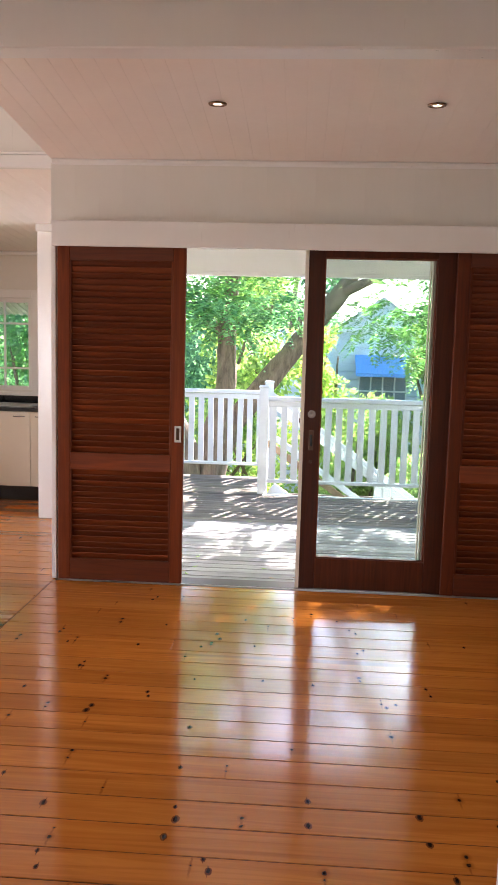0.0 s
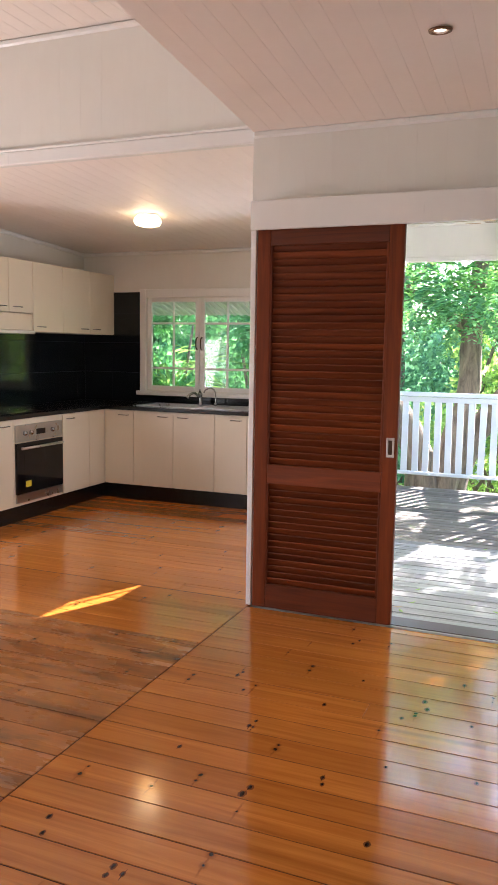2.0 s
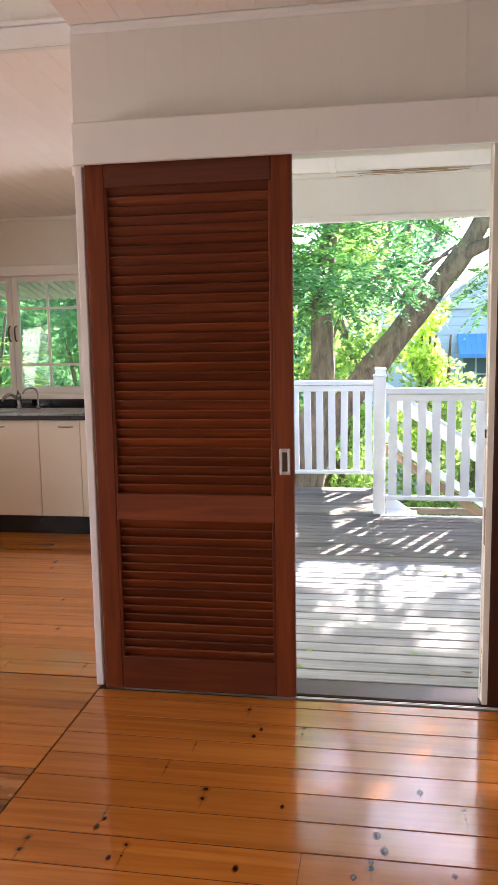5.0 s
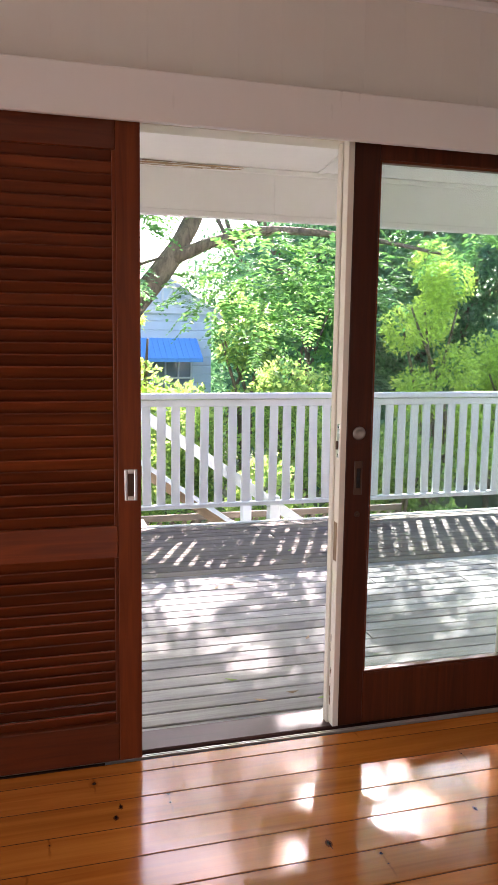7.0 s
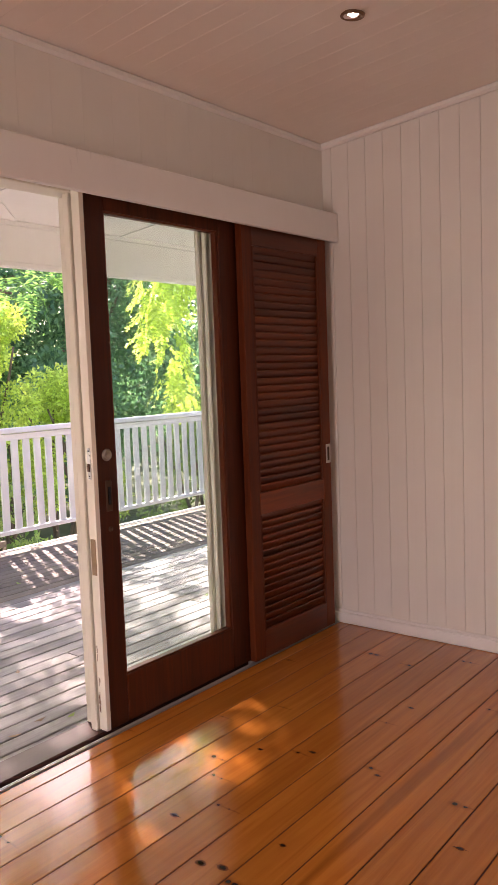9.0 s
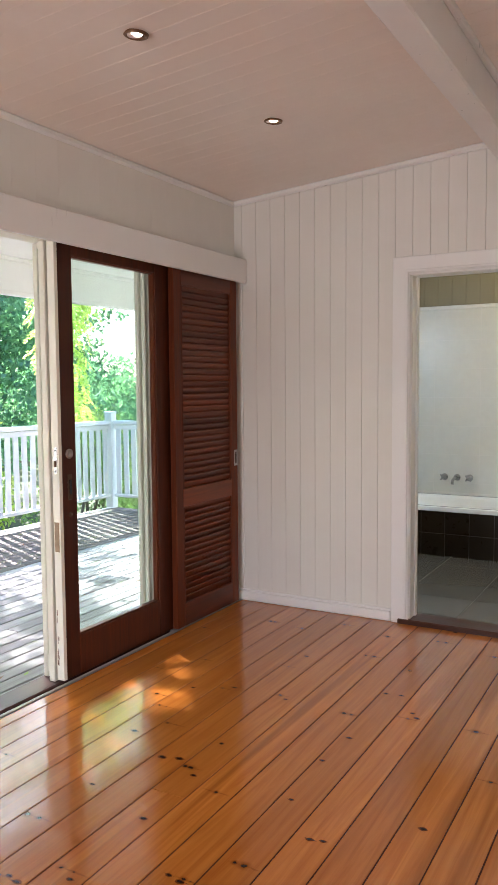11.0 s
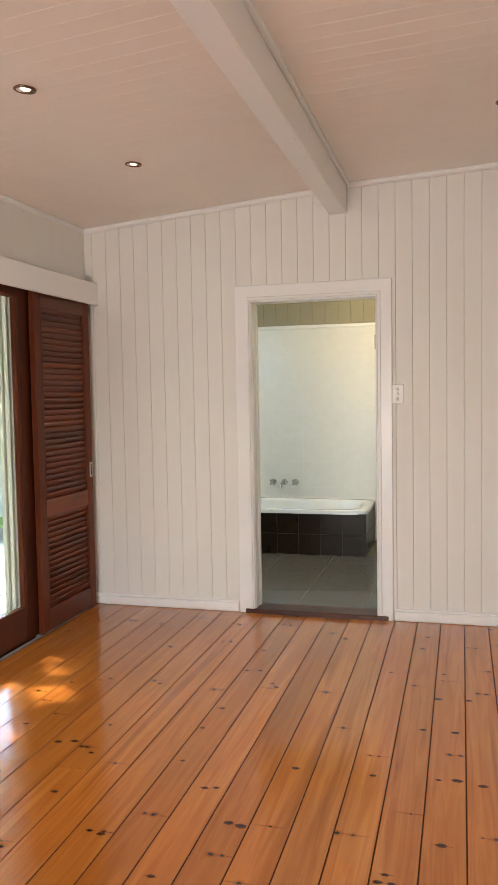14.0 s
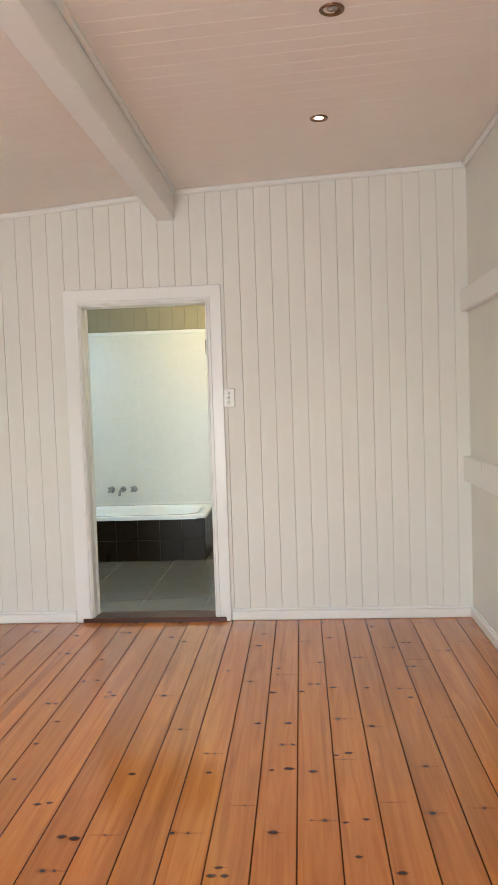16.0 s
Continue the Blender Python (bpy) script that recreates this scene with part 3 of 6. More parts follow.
# skirtings
for x0, x1, y0, y1 in ((EAST - 0.018, EAST, SOUTH, 2.655), (EAST - 0.018, EAST, 3.655, 4.70), (1.125, EAST - 0.02, SOUTH, SOUTH + 0.018), (WEST, -0.005, SOUTH, SOUTH + 0.018)):
    b = structure(block("baseboard", x0, x1, y0, y1, 0.0, 0.06, TRIM, None, "", 0.006), "low white painted skirting board", "baseboard")
    part("baseboard_bead", boxes_bm([(min(x0, x1) + (0.006 if x1 - x0 < 0.1 else 0), x1, y0, y1 - (0.006 if y1 - y0 < 0.1 else 0), 0.06, 0.075)], 0.004), TRIM, b)

# ---- bathroom doorway ----
door_1 = structure(part("door_1", boxes_bm([(EAST - 0.002, 2.46, 2.750, 2.762, 0.02, 2.0), (EAST - 0.002, 2.46, 3.540, 3.552, 0.02, 2.0), (EAST - 0.002, 2.46, 2.752, 3.548, 2.0, 2.013)], 0.002), TRIM),
                   "white-painted doorway into the bathroom, no door leaf in it", "doorway")


def surround(x0, x1, y0, y1, foot, top, wide, bevel):
    """A frame round three sides of a doorway, from outer edge to outer edge."""
    bm = bmesh.new()
    outer = ((y0, foot), (y0, top), (y1, top), (y1, foot))
    inner = ((y0 + wide, foot), (y0 + wide, top - wide), (y1 - wide, top - wide), (y1 - wide, foot))
    f = [[bm.verts.new((x, y, z)) for y, z in pts] for x in (x0, x1) for pts in (outer, inner)]
    for i in range(3):
        bm.faces.new((f[0][i], f[0][i + 1], f[1][i + 1], f[1][i]))
        bm.faces.new((f[2][i], f[3][i], f[3][i + 1], f[2][i + 1]))
        bm.faces.new((f[0][i], f[2][i], f[2][i + 1], f[0][i + 1]))
        bm.faces.new((f[1][i], f[1][i + 1], f[3][i + 1], f[3][i]))
    for i in (0, 3):
        bm.faces.new((f[0][i], f[1][i], f[3][i], f[2][i]))
    bmesh.ops.recalc_face_normals(bm, faces=bm.faces)
    edges = [e for e in bm.edges if len(e.link_faces) == 2 and e.calc_face_angle(0) > 0.3]
    bmesh.ops.bevel(bm, geom=edges, offset=bevel, segments=2, affect="EDGES", profile=0.5)
    return bm


part("architrave", surround(EAST - 0.024, EAST - 0.001, 2.66, 3.65, 0.0, 2.105, 0.098, 0.005), TRIM, door_1)
part("architrave_bead", surround(EAST - 0.034, EAST - 0.0245, 2.728, 3.572, 0.029, 2.03, 0.016, 0.004), TRIM, door_1)
part("architrave_bead", surround(EAST - 0.030, EAST - 0.0245, 2.748, 3.552, 0.029, 2.01, 0.008, 0.002), TRIM, door_1)
block("door_stop", 2.40, 2.44, 2.762, 2.770, 0.02, 2.0, TRIM, door_1)
block("door_stop", 2.40, 2.44, 3.532, 3.540, 0.02, 2.0, TRIM, door_1)
for z in (0.36, 1.68):
    block("hinge", EAST + 0.004, EAST + 0.036, 2.7605, 2.7675, z, z + 0.09, BRONZE, door_1, "small steel hinge plate", 0.001)
block("threshold", EAST - 0.03, 2.47, 2.69, 3.61, -0.02, 0.028, THRESHOLD, door_1, "dark timber threshold", 0.006)

# ---- bathroom ----
structure(part("floor_bath", boxes_bm([(2.45, BATH_X, 2.4, 4.66, -0.12, 0.0165)]), GROUT_GREY), "grey tiled bathroom floor", "floor")
wall_bath = structure(part("wall_bath", boxes_bm([(BATH_X - 0.0092, BATH_X + 0.1, 2.3, 4.76, -0.1, 2.6), (2.45, BATH_X, 2.3, 2.4, -0.1, 2.6), (2.45, 3.05, 4.66, 4.76, -0.1, 2.6), (3.95, BATH_X, 4.66, 4.76, -0.1, 2.6), (3.05, 3.95, 4.66, 4.76, -0.1, 1.4), (3.05, 3.95, 4.66, 4.76, 2.1, 2.6)]), GROUT_PALE),
                      "white-tiled bathroom walls with olive boards above", "wall")
structure(part("ceiling_bath", boxes_bm([(2.45, BATH_X, 2.3, 4.76, 2.5, 2.6)]), CEIL), "plain white bathroom ceiling", "ceiling")

# ---- light switch ----
sw = thing("light_switch", (EAST, 2.63, 1.405), "white three-gang light switch plate on the boarded wall", "switch")
block("plate", EAST - 0.016, EAST - 0.001, 2.592, 2.668, 1.347, 1.462, PLASTIC, sw, "", 0.003)
for z in (1.375, 1.404, 1.433):
    r = part("rocker", lathe([(0.0, -0.004), (0.009, -0.004), (0.010, 0.0), (0.009, 0.003), (0.0, 0.004)], 14), PLASTIC, sw, "", pose(EAST - 0.018, 2.630, z, 0, -90, 0))

# ---- louvred sliding shutters ----
def shutter(x0, x1, y0, handle_x, label):
    """A cedar shutter with stiles, three rails and two banks of slats."""
    z0, z1, th = 0.012, 2.06, 0.036
    sh = thing("louvred_shutter", ((x0 + x1) / 2, y0, z0), label, "shutter", "cedar shutters by the deck door")
    s = 0.074
    for a, b in ((x0, x0 + s), (x1 - s, x1)):
        block("stile", a, b, y0, y0 + th, z0, z1, CEDAR_UP, sh, "", 0.003)
    for a, b in ((z0, 0.145), (0.70, 0.805), (1.95, z1)):
        block("rail", x0 + s, x1 - s, y0, y0 + th, a, b, CEDAR, sh, "", 0.003)
    for a, b, k in ((0.145, 0.70, 16), (0.805, 1.95, 32)):
        pitch = (b - a) / k
        for i in range(k):
            z = a + (i + 0.5) * pitch
            jig = random.uniform(-4.0, 3.0)
            block("slat", x0 + s - 0.002, x1 - s + 0.002, y0 + 0.0145, y0 + 0.0215, z - 0.0225, z + 0.0225, CEDAR, sh, "", 0.0028,
                  Matrix.Rotation(radians(25 + jig), 4, "X"))
    for a, b in ((0.145, 0.70), (0.805, 1.95)):
        for xa in (x0 + s - 0.001, x1 - s - 0.011):
            block("bead", xa, xa + 0.012, y0 + 0.001, y0 + 0.010, a, b, CEDAR_UP, sh, "", 0.002)
    thing_part_pull(sh, handle_x, y0)
    return sh


def thing_part_pull(parent, x, y):
    """A recessed nickel pull plate."""
    z0, z1, w = 0.885, 0.985, 0.040
    plate = part("pull", boxes_bm([(x - w / 2, x - w / 2 + 0.010, y - 0.004, y + 0.002, z0, z1), (x + w / 2 - 0.010, x + w / 2, y - 0.004, y + 0.002, z0, z1),
                                   (x - w / 2 + 0.010, x + w / 2 - 0.010, y - 0.004, y + 0.002, z0, z0 + 0.014), (x - w / 2 + 0.010, x + w / 2 - 0.010, y - 0.004, y + 0.002, z1 - 0.014, z1)], 0.002),
                 NICKEL, parent, "satin nickel recessed pull")
    # flat dark plate: the hollow's shade given as colour
    block("recess", x - w / 2 + 0.009, x + w / 2 - 0.009, y - 0.001, y + 0.0035, z0 + 0.013, z1 - 0.013, BRONZE, plate, "flat dark plate standing in for the shaded hollow", 0.001)
    return plate


shutter(-0.768, 0.0, 4.650, -0.033, "reddish-brown cedar louvred shutter, slid open beside the doorway")
shutter(1.572, 2.262, 4.650, 2.235, "reddish-brown cedar louvred shutter standing in the room corner")

# ---- pelmet ----
pel = thing("pelmet", (0.77, 4.61, 2.03), "white-painted pelmet board above the sliding shutters", "pelmet")
block("front_board", -0.795, EAST - 0.002, 4.610, 4.630, 2.028, 2.175, TRIM, pel, "", 0.004)
block("top_board", -0.795, EAST - 0.002, 4.630, 4.714, 2.155, 2.175, TRIM, pel, "", 0.003)
block("end_board", -0.795, -0.775, 4.630, 4.714, 2.062, 2.155, TRIM, pel, "", 0.003)
block("track", -0.77, EAST - 0.01, 4.655, 4.685, 2.10, 2.155, BRONZE, pel, "", 0.002)

# ---- glazed sliding door and its frame ----
frame_ob = thing("door_frame", (0.8, 4.80, 0.0), "weathered cream-painted timber frame of the deck doorway", "door frame")
for x0, x1, y0, y1, z0, z1 in ((-0.12, -0.07, 4.745, 4.865, -0.03, 2.085), (0.735, 0.785, 4.838, 4.868, -0.012, 2.06), (0.699, 0.785, 4.762, 4.799, -0.012, 2.06),
                               (1.485, 1.515, 4.752, 4.788, 0.0, 2.06), (1.46, 1.49, 4.795, 4.835, 0.0, 2.06), (1.515, 1.62, 4.752, 4.862, 0.0, 2.085)):
    block("jamb", x0, x1, y0, y1, z0, z1, FRAME_WHITE, frame_ob, "", 0.004)
block("head", -0.07, 1.515, 4.752, 4.862, 2.06, 2.085, FRAME_WHITE, frame_ob, "", 0.004)
block("fixed_rail", 0.728, 1.46, 4.80, 4.835, 0.02, 0.10, FRAME_WHITE, frame_ob, "", 0.004)
block("fixed_rail", 0.728, 1.46, 4.80, 4.835, 2.03, 2.06, FRAME_WHITE, frame_ob, "", 0.004)
for k, (a, y0) in enumerate(((1.447, 4.756), (1.456, 4.766), (1.438, 4.790))):
    block("glazing_bead", a, a + 0.009, y0, y0 + 0.022, 0.10, 2.03, FRAME_WHITE, frame_ob, "", 0.003)
sill = structure(block("door_sill", -0.12, 1.62, 4.735, 4.875, -0.07, -0.012, SILL_WOOD, None, "", 0.006), "dark purplish-brown timber door sill", "sill")
part("step", boxes_bm([(-0.80, EAST, 4.680, 4.735, -0.10, -0.028)], 0.002), THRESHOLD, sill)
for y in (4.664, 4.674):
    structure(block("trim", -0.12, EAST - 0.01, y, y + 0.005, -0.012, 0.006, TRACK, None, "", 0.001), "thin aluminium floor track", "trim")
structure(block("trim", -0.12, EAST - 0.01, 4.660, 4.684, -0.03, -0.006, TRACK, None, "", 0.001), "thin aluminium floor track bed", "trim")

gd = thing("glass_door", (1.16, 4.71, 0.0), "dark cedar sliding door with one tall clear glass pane", "door")
gy0, gy1 = 4.700, 4.744
block("stile", 0.7205, 0.814, gy0, gy1, 0.004, 2.09, CEDAR_DARK, gd, "", 0.003)
edge = block("painted_edge", 0.6985, 0.720, gy0 + 0.0005, gy1, 0.004, 2.085, FRAME_WHITE, gd, "cream-painted edge with chipped paint", 0.0012)
block("lock_plate", 0.6965, 0.6990, 4.711, 4.730, 0.99, 1.11, STEEL, edge, "worn steel lock plate", 0.001)
block("lock_tongue", 0.6900, 0.6970, 4.716, 4.725, 1.02, 1.05, BRONZE, edge, "", 0.001)
for z in (1.002, 1.098):
    block("screw", 0.6955, 0.6968, 4.7175, 4.7235, z - 0.003, z + 0.003, BLACK, edge, "", 0.0)
block("patch", 0.6968, 0.6990, 4.709, 4.737, 0.62, 0.76, BARE, edge, "bare timber repair patch", 0.001)
g = random.Random(14)
for k in range(11):
    z = 0.06 + 0.26 * g.random() ** 1.3
    y = 4.7395 - 0.012 * g.random() ** 2
    block("chip", 0.6979, 0.6990, y - g.uniform(0.002, 0.005), y, z, z + g.uniform(0.012, 0.05), BARE_DARK, edge, "", 0.0004)
block("stile", 1.470, 1.605, gy0, gy1, 0.004, 2.09, CEDAR_DARK, gd, "", 0.003)
block("rail", 0.814, 1.470, gy0, gy1, 0.004, 0.195, CEDAR_DARK, gd, "", 0.003)
block("rail", 0.814, 1.470, gy0, gy1, 2.000, 2.09, CEDAR_DARK, gd, "", 0.003)
for a in ((0.813, 0.822, 0.195, 2.0), (1.462, 1.472, 0.195, 2.0)):
    block("bead", a[0], a[1], gy0 + 0.006, gy1 - 0.006, a[2], a[3], CEDAR_UP, gd, "", 0.002)
for z in (0.193, 1.992):
    block("bead", 0.816, 1.462, gy0 + 0.006, gy1 - 0.006, z, z + 0.010, CEDAR, gd, "", 0.002)
pane = block("pane", 0.814, 1.464, 4.720, 4.725, 0.198, 1.998, GLASS, gd, "clear glass pane", 0.0)
pane.visible_shadow = False
cyl = part("lock_cylinder", lathe([(0.0, 0.0), (0.022, 0.0), (0.024, 0.004), (0.021, 0.009), (0.012, 0.011), (0.010, 0.006), (0.0, 0.006)], 20), WORN_STEEL, gd, "round worn steel lock rosette", pose(0.765, gy0, 1.078, 90, 0, 0))
hp = block("pull", 0.752, 0.782, gy0 - 0.005, gy0 + 0.001, 0.86, 0.98, BRONZE, gd, "dark recessed pull plate", 0.002)
# black slab on the plate, standing in for the shade inside a slot
block("finger_slot", 0.760, 0.774, gy0 - 0.008, gy0 - 0.004, 0.885, 0.955, BLACK, hp, "", 0.001)
part("bolt", lathe([(0.0, 0.0), (0.010, 0.0), (0.009, 0.005), (0.0, 0.006)], 14), BRONZE, gd, "", pose(0.768, gy0, 0.79, 90, 0, 0))

fg = thing("fixed_glazing", (1.1, 4.815, 0.1), "fixed clear glass pane behind the sliding door", "window")
fp = block("pane", 0.728, 1.46, 4.814, 4.819, 0.10, 2.03, GLASS, fg, "", 0.0)
fp.visible_shadow = False

# ---- downlights and the kitchen lamp ----
def downlight(x, y, lit):
    z = low_ceiling(y)
    slope = math.degrees(math.atan(0.083 if y > 2.98 else 0.045))
    d = thing("downlight", (x, y, z), "small round recessed downlight, " + ("lit warm white" if lit else "switched off") + ", in a metal ring", "ceiling light", "recessed downlights")
    m = pose(x, y, z, slope, 0, 0)
    part("ring", lathe([(0.030, 0.012), (0.030, -0.004), (0.036, -0.008), (0.043, -0.006), (0.045, 0.001)], 28), RING, d, "bronze-toned metal ring", m)
    part("bulb", lathe([(0.0, -0.001), (0.016, -0.002), (0.0295, 0.004), (0.0295, 0.010)], 22), DOWN_GLOW if lit else DARK_BULB, d, "", m)
    if lit:
        la = new("downlight_beam", bpy.data.lights.new("downlight_beam", "SPOT"))
        la.data.energy, la.data.color, la.data.spot_size, la.data.spot_blend, la.data.shadow_soft_size = 1.3, (1.0, 0.84, 0.62), radians(95), 0.8, 0.025
        la.matrix_world = look((x, y, z - 0.03), (x, y, 0))


for dx, dy, on in ((0.254, 3.88, True), (1.285, 3.88, True), (1.33, 2.06, True), (0.28, 2.04, False)):
    downlight(dx, dy, on)

kl = thing("ceiling_lamp", (-2.28, 6.17, kitchen_ceiling(6.17)), "round white glass kitchen ceiling lamp, lit warm yellow", "ceiling light")
km = pose(-2.28, 6.17, kitchen_ceiling(6.17), -3.0, 0, 0)
part("base", lathe([(0.084, 0.01), (0.088, -0.012), (0.076, -0.02), (0.0, -0.02)], 28), PLASTIC, kl, "", km)
part("shade", lathe([(0.086, -0.018), (0.101, -0.032), (0.106, -0.055), (0.094, -0.078), (0.052, -0.09), (0.0, -0.093)], 32), LAMP_GLOW, kl, "glowing opal glass shade", km)
kp = new("ceiling_lamp_light", bpy.data.lights.new("ceiling_lamp_light", "POINT"))
kp.data.energy, kp.data.color, kp.data.shadow_soft_size = 0.22, (1.0, 0.58, 0.18), 0.08
kp.location = (-2.28, 6.17, kitchen_ceiling(6.17) - 0.17)

# ---- kitchen ----
WX, WY = -3.22, 7.02      # fronts of the two runs of cupboards
TOP = 0.868


def cupboard(x0, x1, y0, y1, z0, z1, doors, side, handle_at, label, group):
    """A carcass with doors; side: the way that the doors face, 'y' or 'x'."""
    c = thing("cupboard", ((x0 + x1) / 2, (y0 + y1) / 2, z0), label, "cupboard", group)
    if side == "y":
        block("body", x0, x1, y0 + 0.020, y1, z0, z1, CREAM, c, "", 0.001)
    else:
        block("body", x0, x1 - 0.020, y0, y1, z0, z1, CREAM, c, "", 0.001)
    lo = x0 if side == "y" else y0
    wide = ((x1 - x0) if side == "y" else (y1 - y0)) / doors
    for i in range(doors):
        a, b = lo + i * wide + 0.002, lo + (i + 1) * wide - 0.002
        if side == "y":
            d = block("door", a, b, y0, y0 + 0.018, z0 + 0.002, z1 - 0.004, CREAM, c, "", 0.002)
        else:
            d = block("door", x1 - 0.018, x1, a, b, z0 + 0.002, z1 - 0.004, CREAM, c, "", 0.002)
        if handle_at == "none":
            continue
        far = handle_at == "far" or (handle_at == "pair" and i % 2 == 0)
        h = (b - 0.10) if far else (a + 0.10)
        if handle_at == "mid":
            h = (a + b) / 2 + wide * 0.18
        hz = z1 - 0.045 if z0 < 1 else z0 + 0.045
        pts = [(-0.05, 0, 0), (-0.046, -0.022, 0), (-0.02, -0.028, 0), (0.02, -0.028, 0), (0.046, -0.022, 0), (0.05, 0, 0)]
        m = pose(h, y0, hz) if side == "y" else pose(x1, h, hz, 0, 0, 90)
        part("handle", tube(smooth_line(pts, 3), [0.0045] * 16, 8), CHROME, d, "small chrome bow handle", m)
    return c


G1 = "cream cupboards under the bench"
cupboard(-3.22, -2.91, WY, BACK, 0.14, TOP - 0.03, 1, "y", "far", "cream laminate corner base cupboard under a black benchtop", G1)
cupboard(-2.91, -2.09, WY, BACK, 0.14, TOP - 0.03, 2, "y", "pair", "cream laminate double base cupboard under the sink", G1)
cupboard(-2.09, -1.465, WY, BACK, 0.14, TOP - 0.03, 2, "y", "pair", "cream laminate double base cupboard beside the short wall", G1)
cupboard(KWEST, WX, 6.36, 6.76, 0.14, TOP - 0.03, 1, "x", "near", "cream laminate base cupboard beside the oven", G1)
cupboard(KWEST, WX, 6.76, 7.02, 0.14, TOP - 0.03, 1, "x", "none", "narrow cream laminate corner filler cupboard", G1)
cupboard(KWEST, WX, 5.10, 5.70, 0.14, TOP - 0.03, 1, "x", "far", "cream laminate base cupboard next to the oven", G1)
for args in ((WX - 0.065, -1.465, WY + 0.05, WY + 0.065), (WX - 0.065, WX - 0.05, 5.1, WY + 0.049)):
    k = block("kickboard", *args, 0.0, 0.138, BLACK, None, "", 0.002)
    tagged(k, "black laminate kickboard under the cream cupboards", "kickboard", "black kickboards")
bt = part("benchtop", boxes_bm([(KWEST, WX + 0.02, 5.10, BACK, TOP - 0.028, TOP + 0.004), (WX + 0.02, -2.94, WY - 0.02, BACK, TOP - 0.028, TOP + 0.004),
                                (-1.84, -1.465, WY - 0.02, BACK, TOP - 0.028, TOP + 0.004), (-2.94, -1.84, WY - 0.02, 7.14, TOP - 0.028, TOP + 0.004), (-2.94, -1.84, 7.54, BACK, TOP - 0.028, TOP + 0.004)], 0.003), BLACK)
tagged(bt, "glossy black laminate benchtop along two kitchen walls", "benchtop")

# sink, taps
sk = thing("kitchen_sink", (-2.390, 7.34, TOP), "stainless steel sink with one bowl and a drainer", "sink")
part("rim", boxes_bm([(-2.970, -1.810, 7.12, 7.15, TOP + 0.004, TOP + 0.010), (-2.970, -1.810, 7.53, 7.56, TOP + 0.004, TOP + 0.010), (-2.970, -2.910, 7.15, 7.53, TOP + 0.004, TOP + 0.010), (-2.470, -2.410, 7.15, 7.53, TOP + 0.004, TOP + 0.010), (-1.850, -1.810, 7.15, 7.53, TOP + 0.004, TOP + 0.010)], 0.002), STEEL, sk)
part("bowl", boxes_bm([(-2.930, -2.910, 7.14, 7.54, TOP - 0.15, TOP + 0.005), (-2.470, -2.450, 7.14, 7.54, TOP - 0.15, TOP + 0.005), (-2.910, -2.470, 7.14, 7.16, TOP - 0.15, TOP + 0.005), (-2.910, -2.470, 7.52, 7.54, TOP - 0.15, TOP + 0.005), (-2.930, -2.450, 7.14, 7.54, TOP - 0.16, TOP - 0.15)], 0.001), STEEL, sk)
dr = block("drainer", -2.420, -1.840, 7.14, 7.54, TOP - 0.004, TOP + 0.003, STEEL, sk, "", 0.001)
for k in range(9):
    block("ridge", -2.370, -1.890, 7.19 + k * 0.036, 7.198 + k * 0.036, TOP + 0.003, TOP + 0.007, STEEL, dr, "", 0.0015)
tp = thing("mixer_tap", (-2.460, 7.50, TOP + 0.01), "chrome kitchen mixer tap behind the sink", "tap")
part("body", lathe([(0.028, 0.0), (0.026, 0.01), (0.021, 0.02), (0.021, 0.09), (0.024, 0.10), (0.020, 0.12), (0.0, 0.125)], 18), CHROME, tp, "", pose(-2.460, 7.50, TOP + 0.008))
part("spout", tube(smooth_line([(-2.460, 7.49, TOP + 0.085), (-2.480, 7.42, TOP + 0.125), (-2.500, 7.36, TOP + 0.115), (-2.510, 7.33, TOP + 0.085)], 4), [0.012] * 13, 10), CHROME, tp)
part("lever", tube([(-2.460, 7.50, TOP + 0.125), (-2.450, 7.47, TOP + 0.15), (-2.430, 7.43, TOP + 0.16)], [0.010, 0.008, 0.006], 8), CHROME, tp)
ft = thing("filter_tap", (-2.310, 7.52, TOP + 0.01), "slim curved chrome water-filter tap", "tap")
part("spout", tube(smooth_line([(-2.310, 7.52, TOP + 0.004), (-2.310, 7.52, TOP + 0.13), (-2.335, 7.49, TOP + 0.172), (-2.38, 7.45, TOP + 0.16), (-2.392, 7.44, TOP + 0.13)], 5), [0.007] * 21, 8), CHROME, ft)
part("base", lathe([(0.018, 0.0), (0.016, 0.02), (0.010, 0.03), (0.0, 0.03)], 14), CHROME, ft, "", pose(-2.310, 7.52, TOP + 0.004))

# oven under the bench
ov = thing("oven", (WX, 6.03, 0.16), "built-in black glass oven with a steel control panel", "oven")
block("body", KWEST, WX - 0.004, 5.705, 6.355, 0.14, TOP - 0.03, CREAM, ov, "", 0.002)
cp = block("control_panel", WX - 0.004, WX + 0.012, 5.725, 6.335, 0.655, 0.79, STEEL, ov, "brushed steel control panel", 0.003)
for y in (5.83, 5.91, 6.19):
    part("knob", lathe([(0.020, 0.0), (0.019, 0.016), (0.015, 0.022), (0.0, 0.022)], 18), CHROME, cp, "", pose(WX + 0.012, y, 0.722, 0, 90, 0))
block("clock", WX + 0.011, WX + 0.0135, 5.98, 6.10, 0.70, 0.745, DARK_GLASS, cp, "dark clock display", 0.001)
od = block("oven_door", WX - 0.004, WX + 0.016, 5.725, 6.335, 0.235, 0.645, DARK_GLASS, ov, "black glass oven door", 0.003)
block("window", WX + 0.0155, WX + 0.0175, 5.82, 6.24, 0.30, 0.55, BURNER, od, "", 0.001)
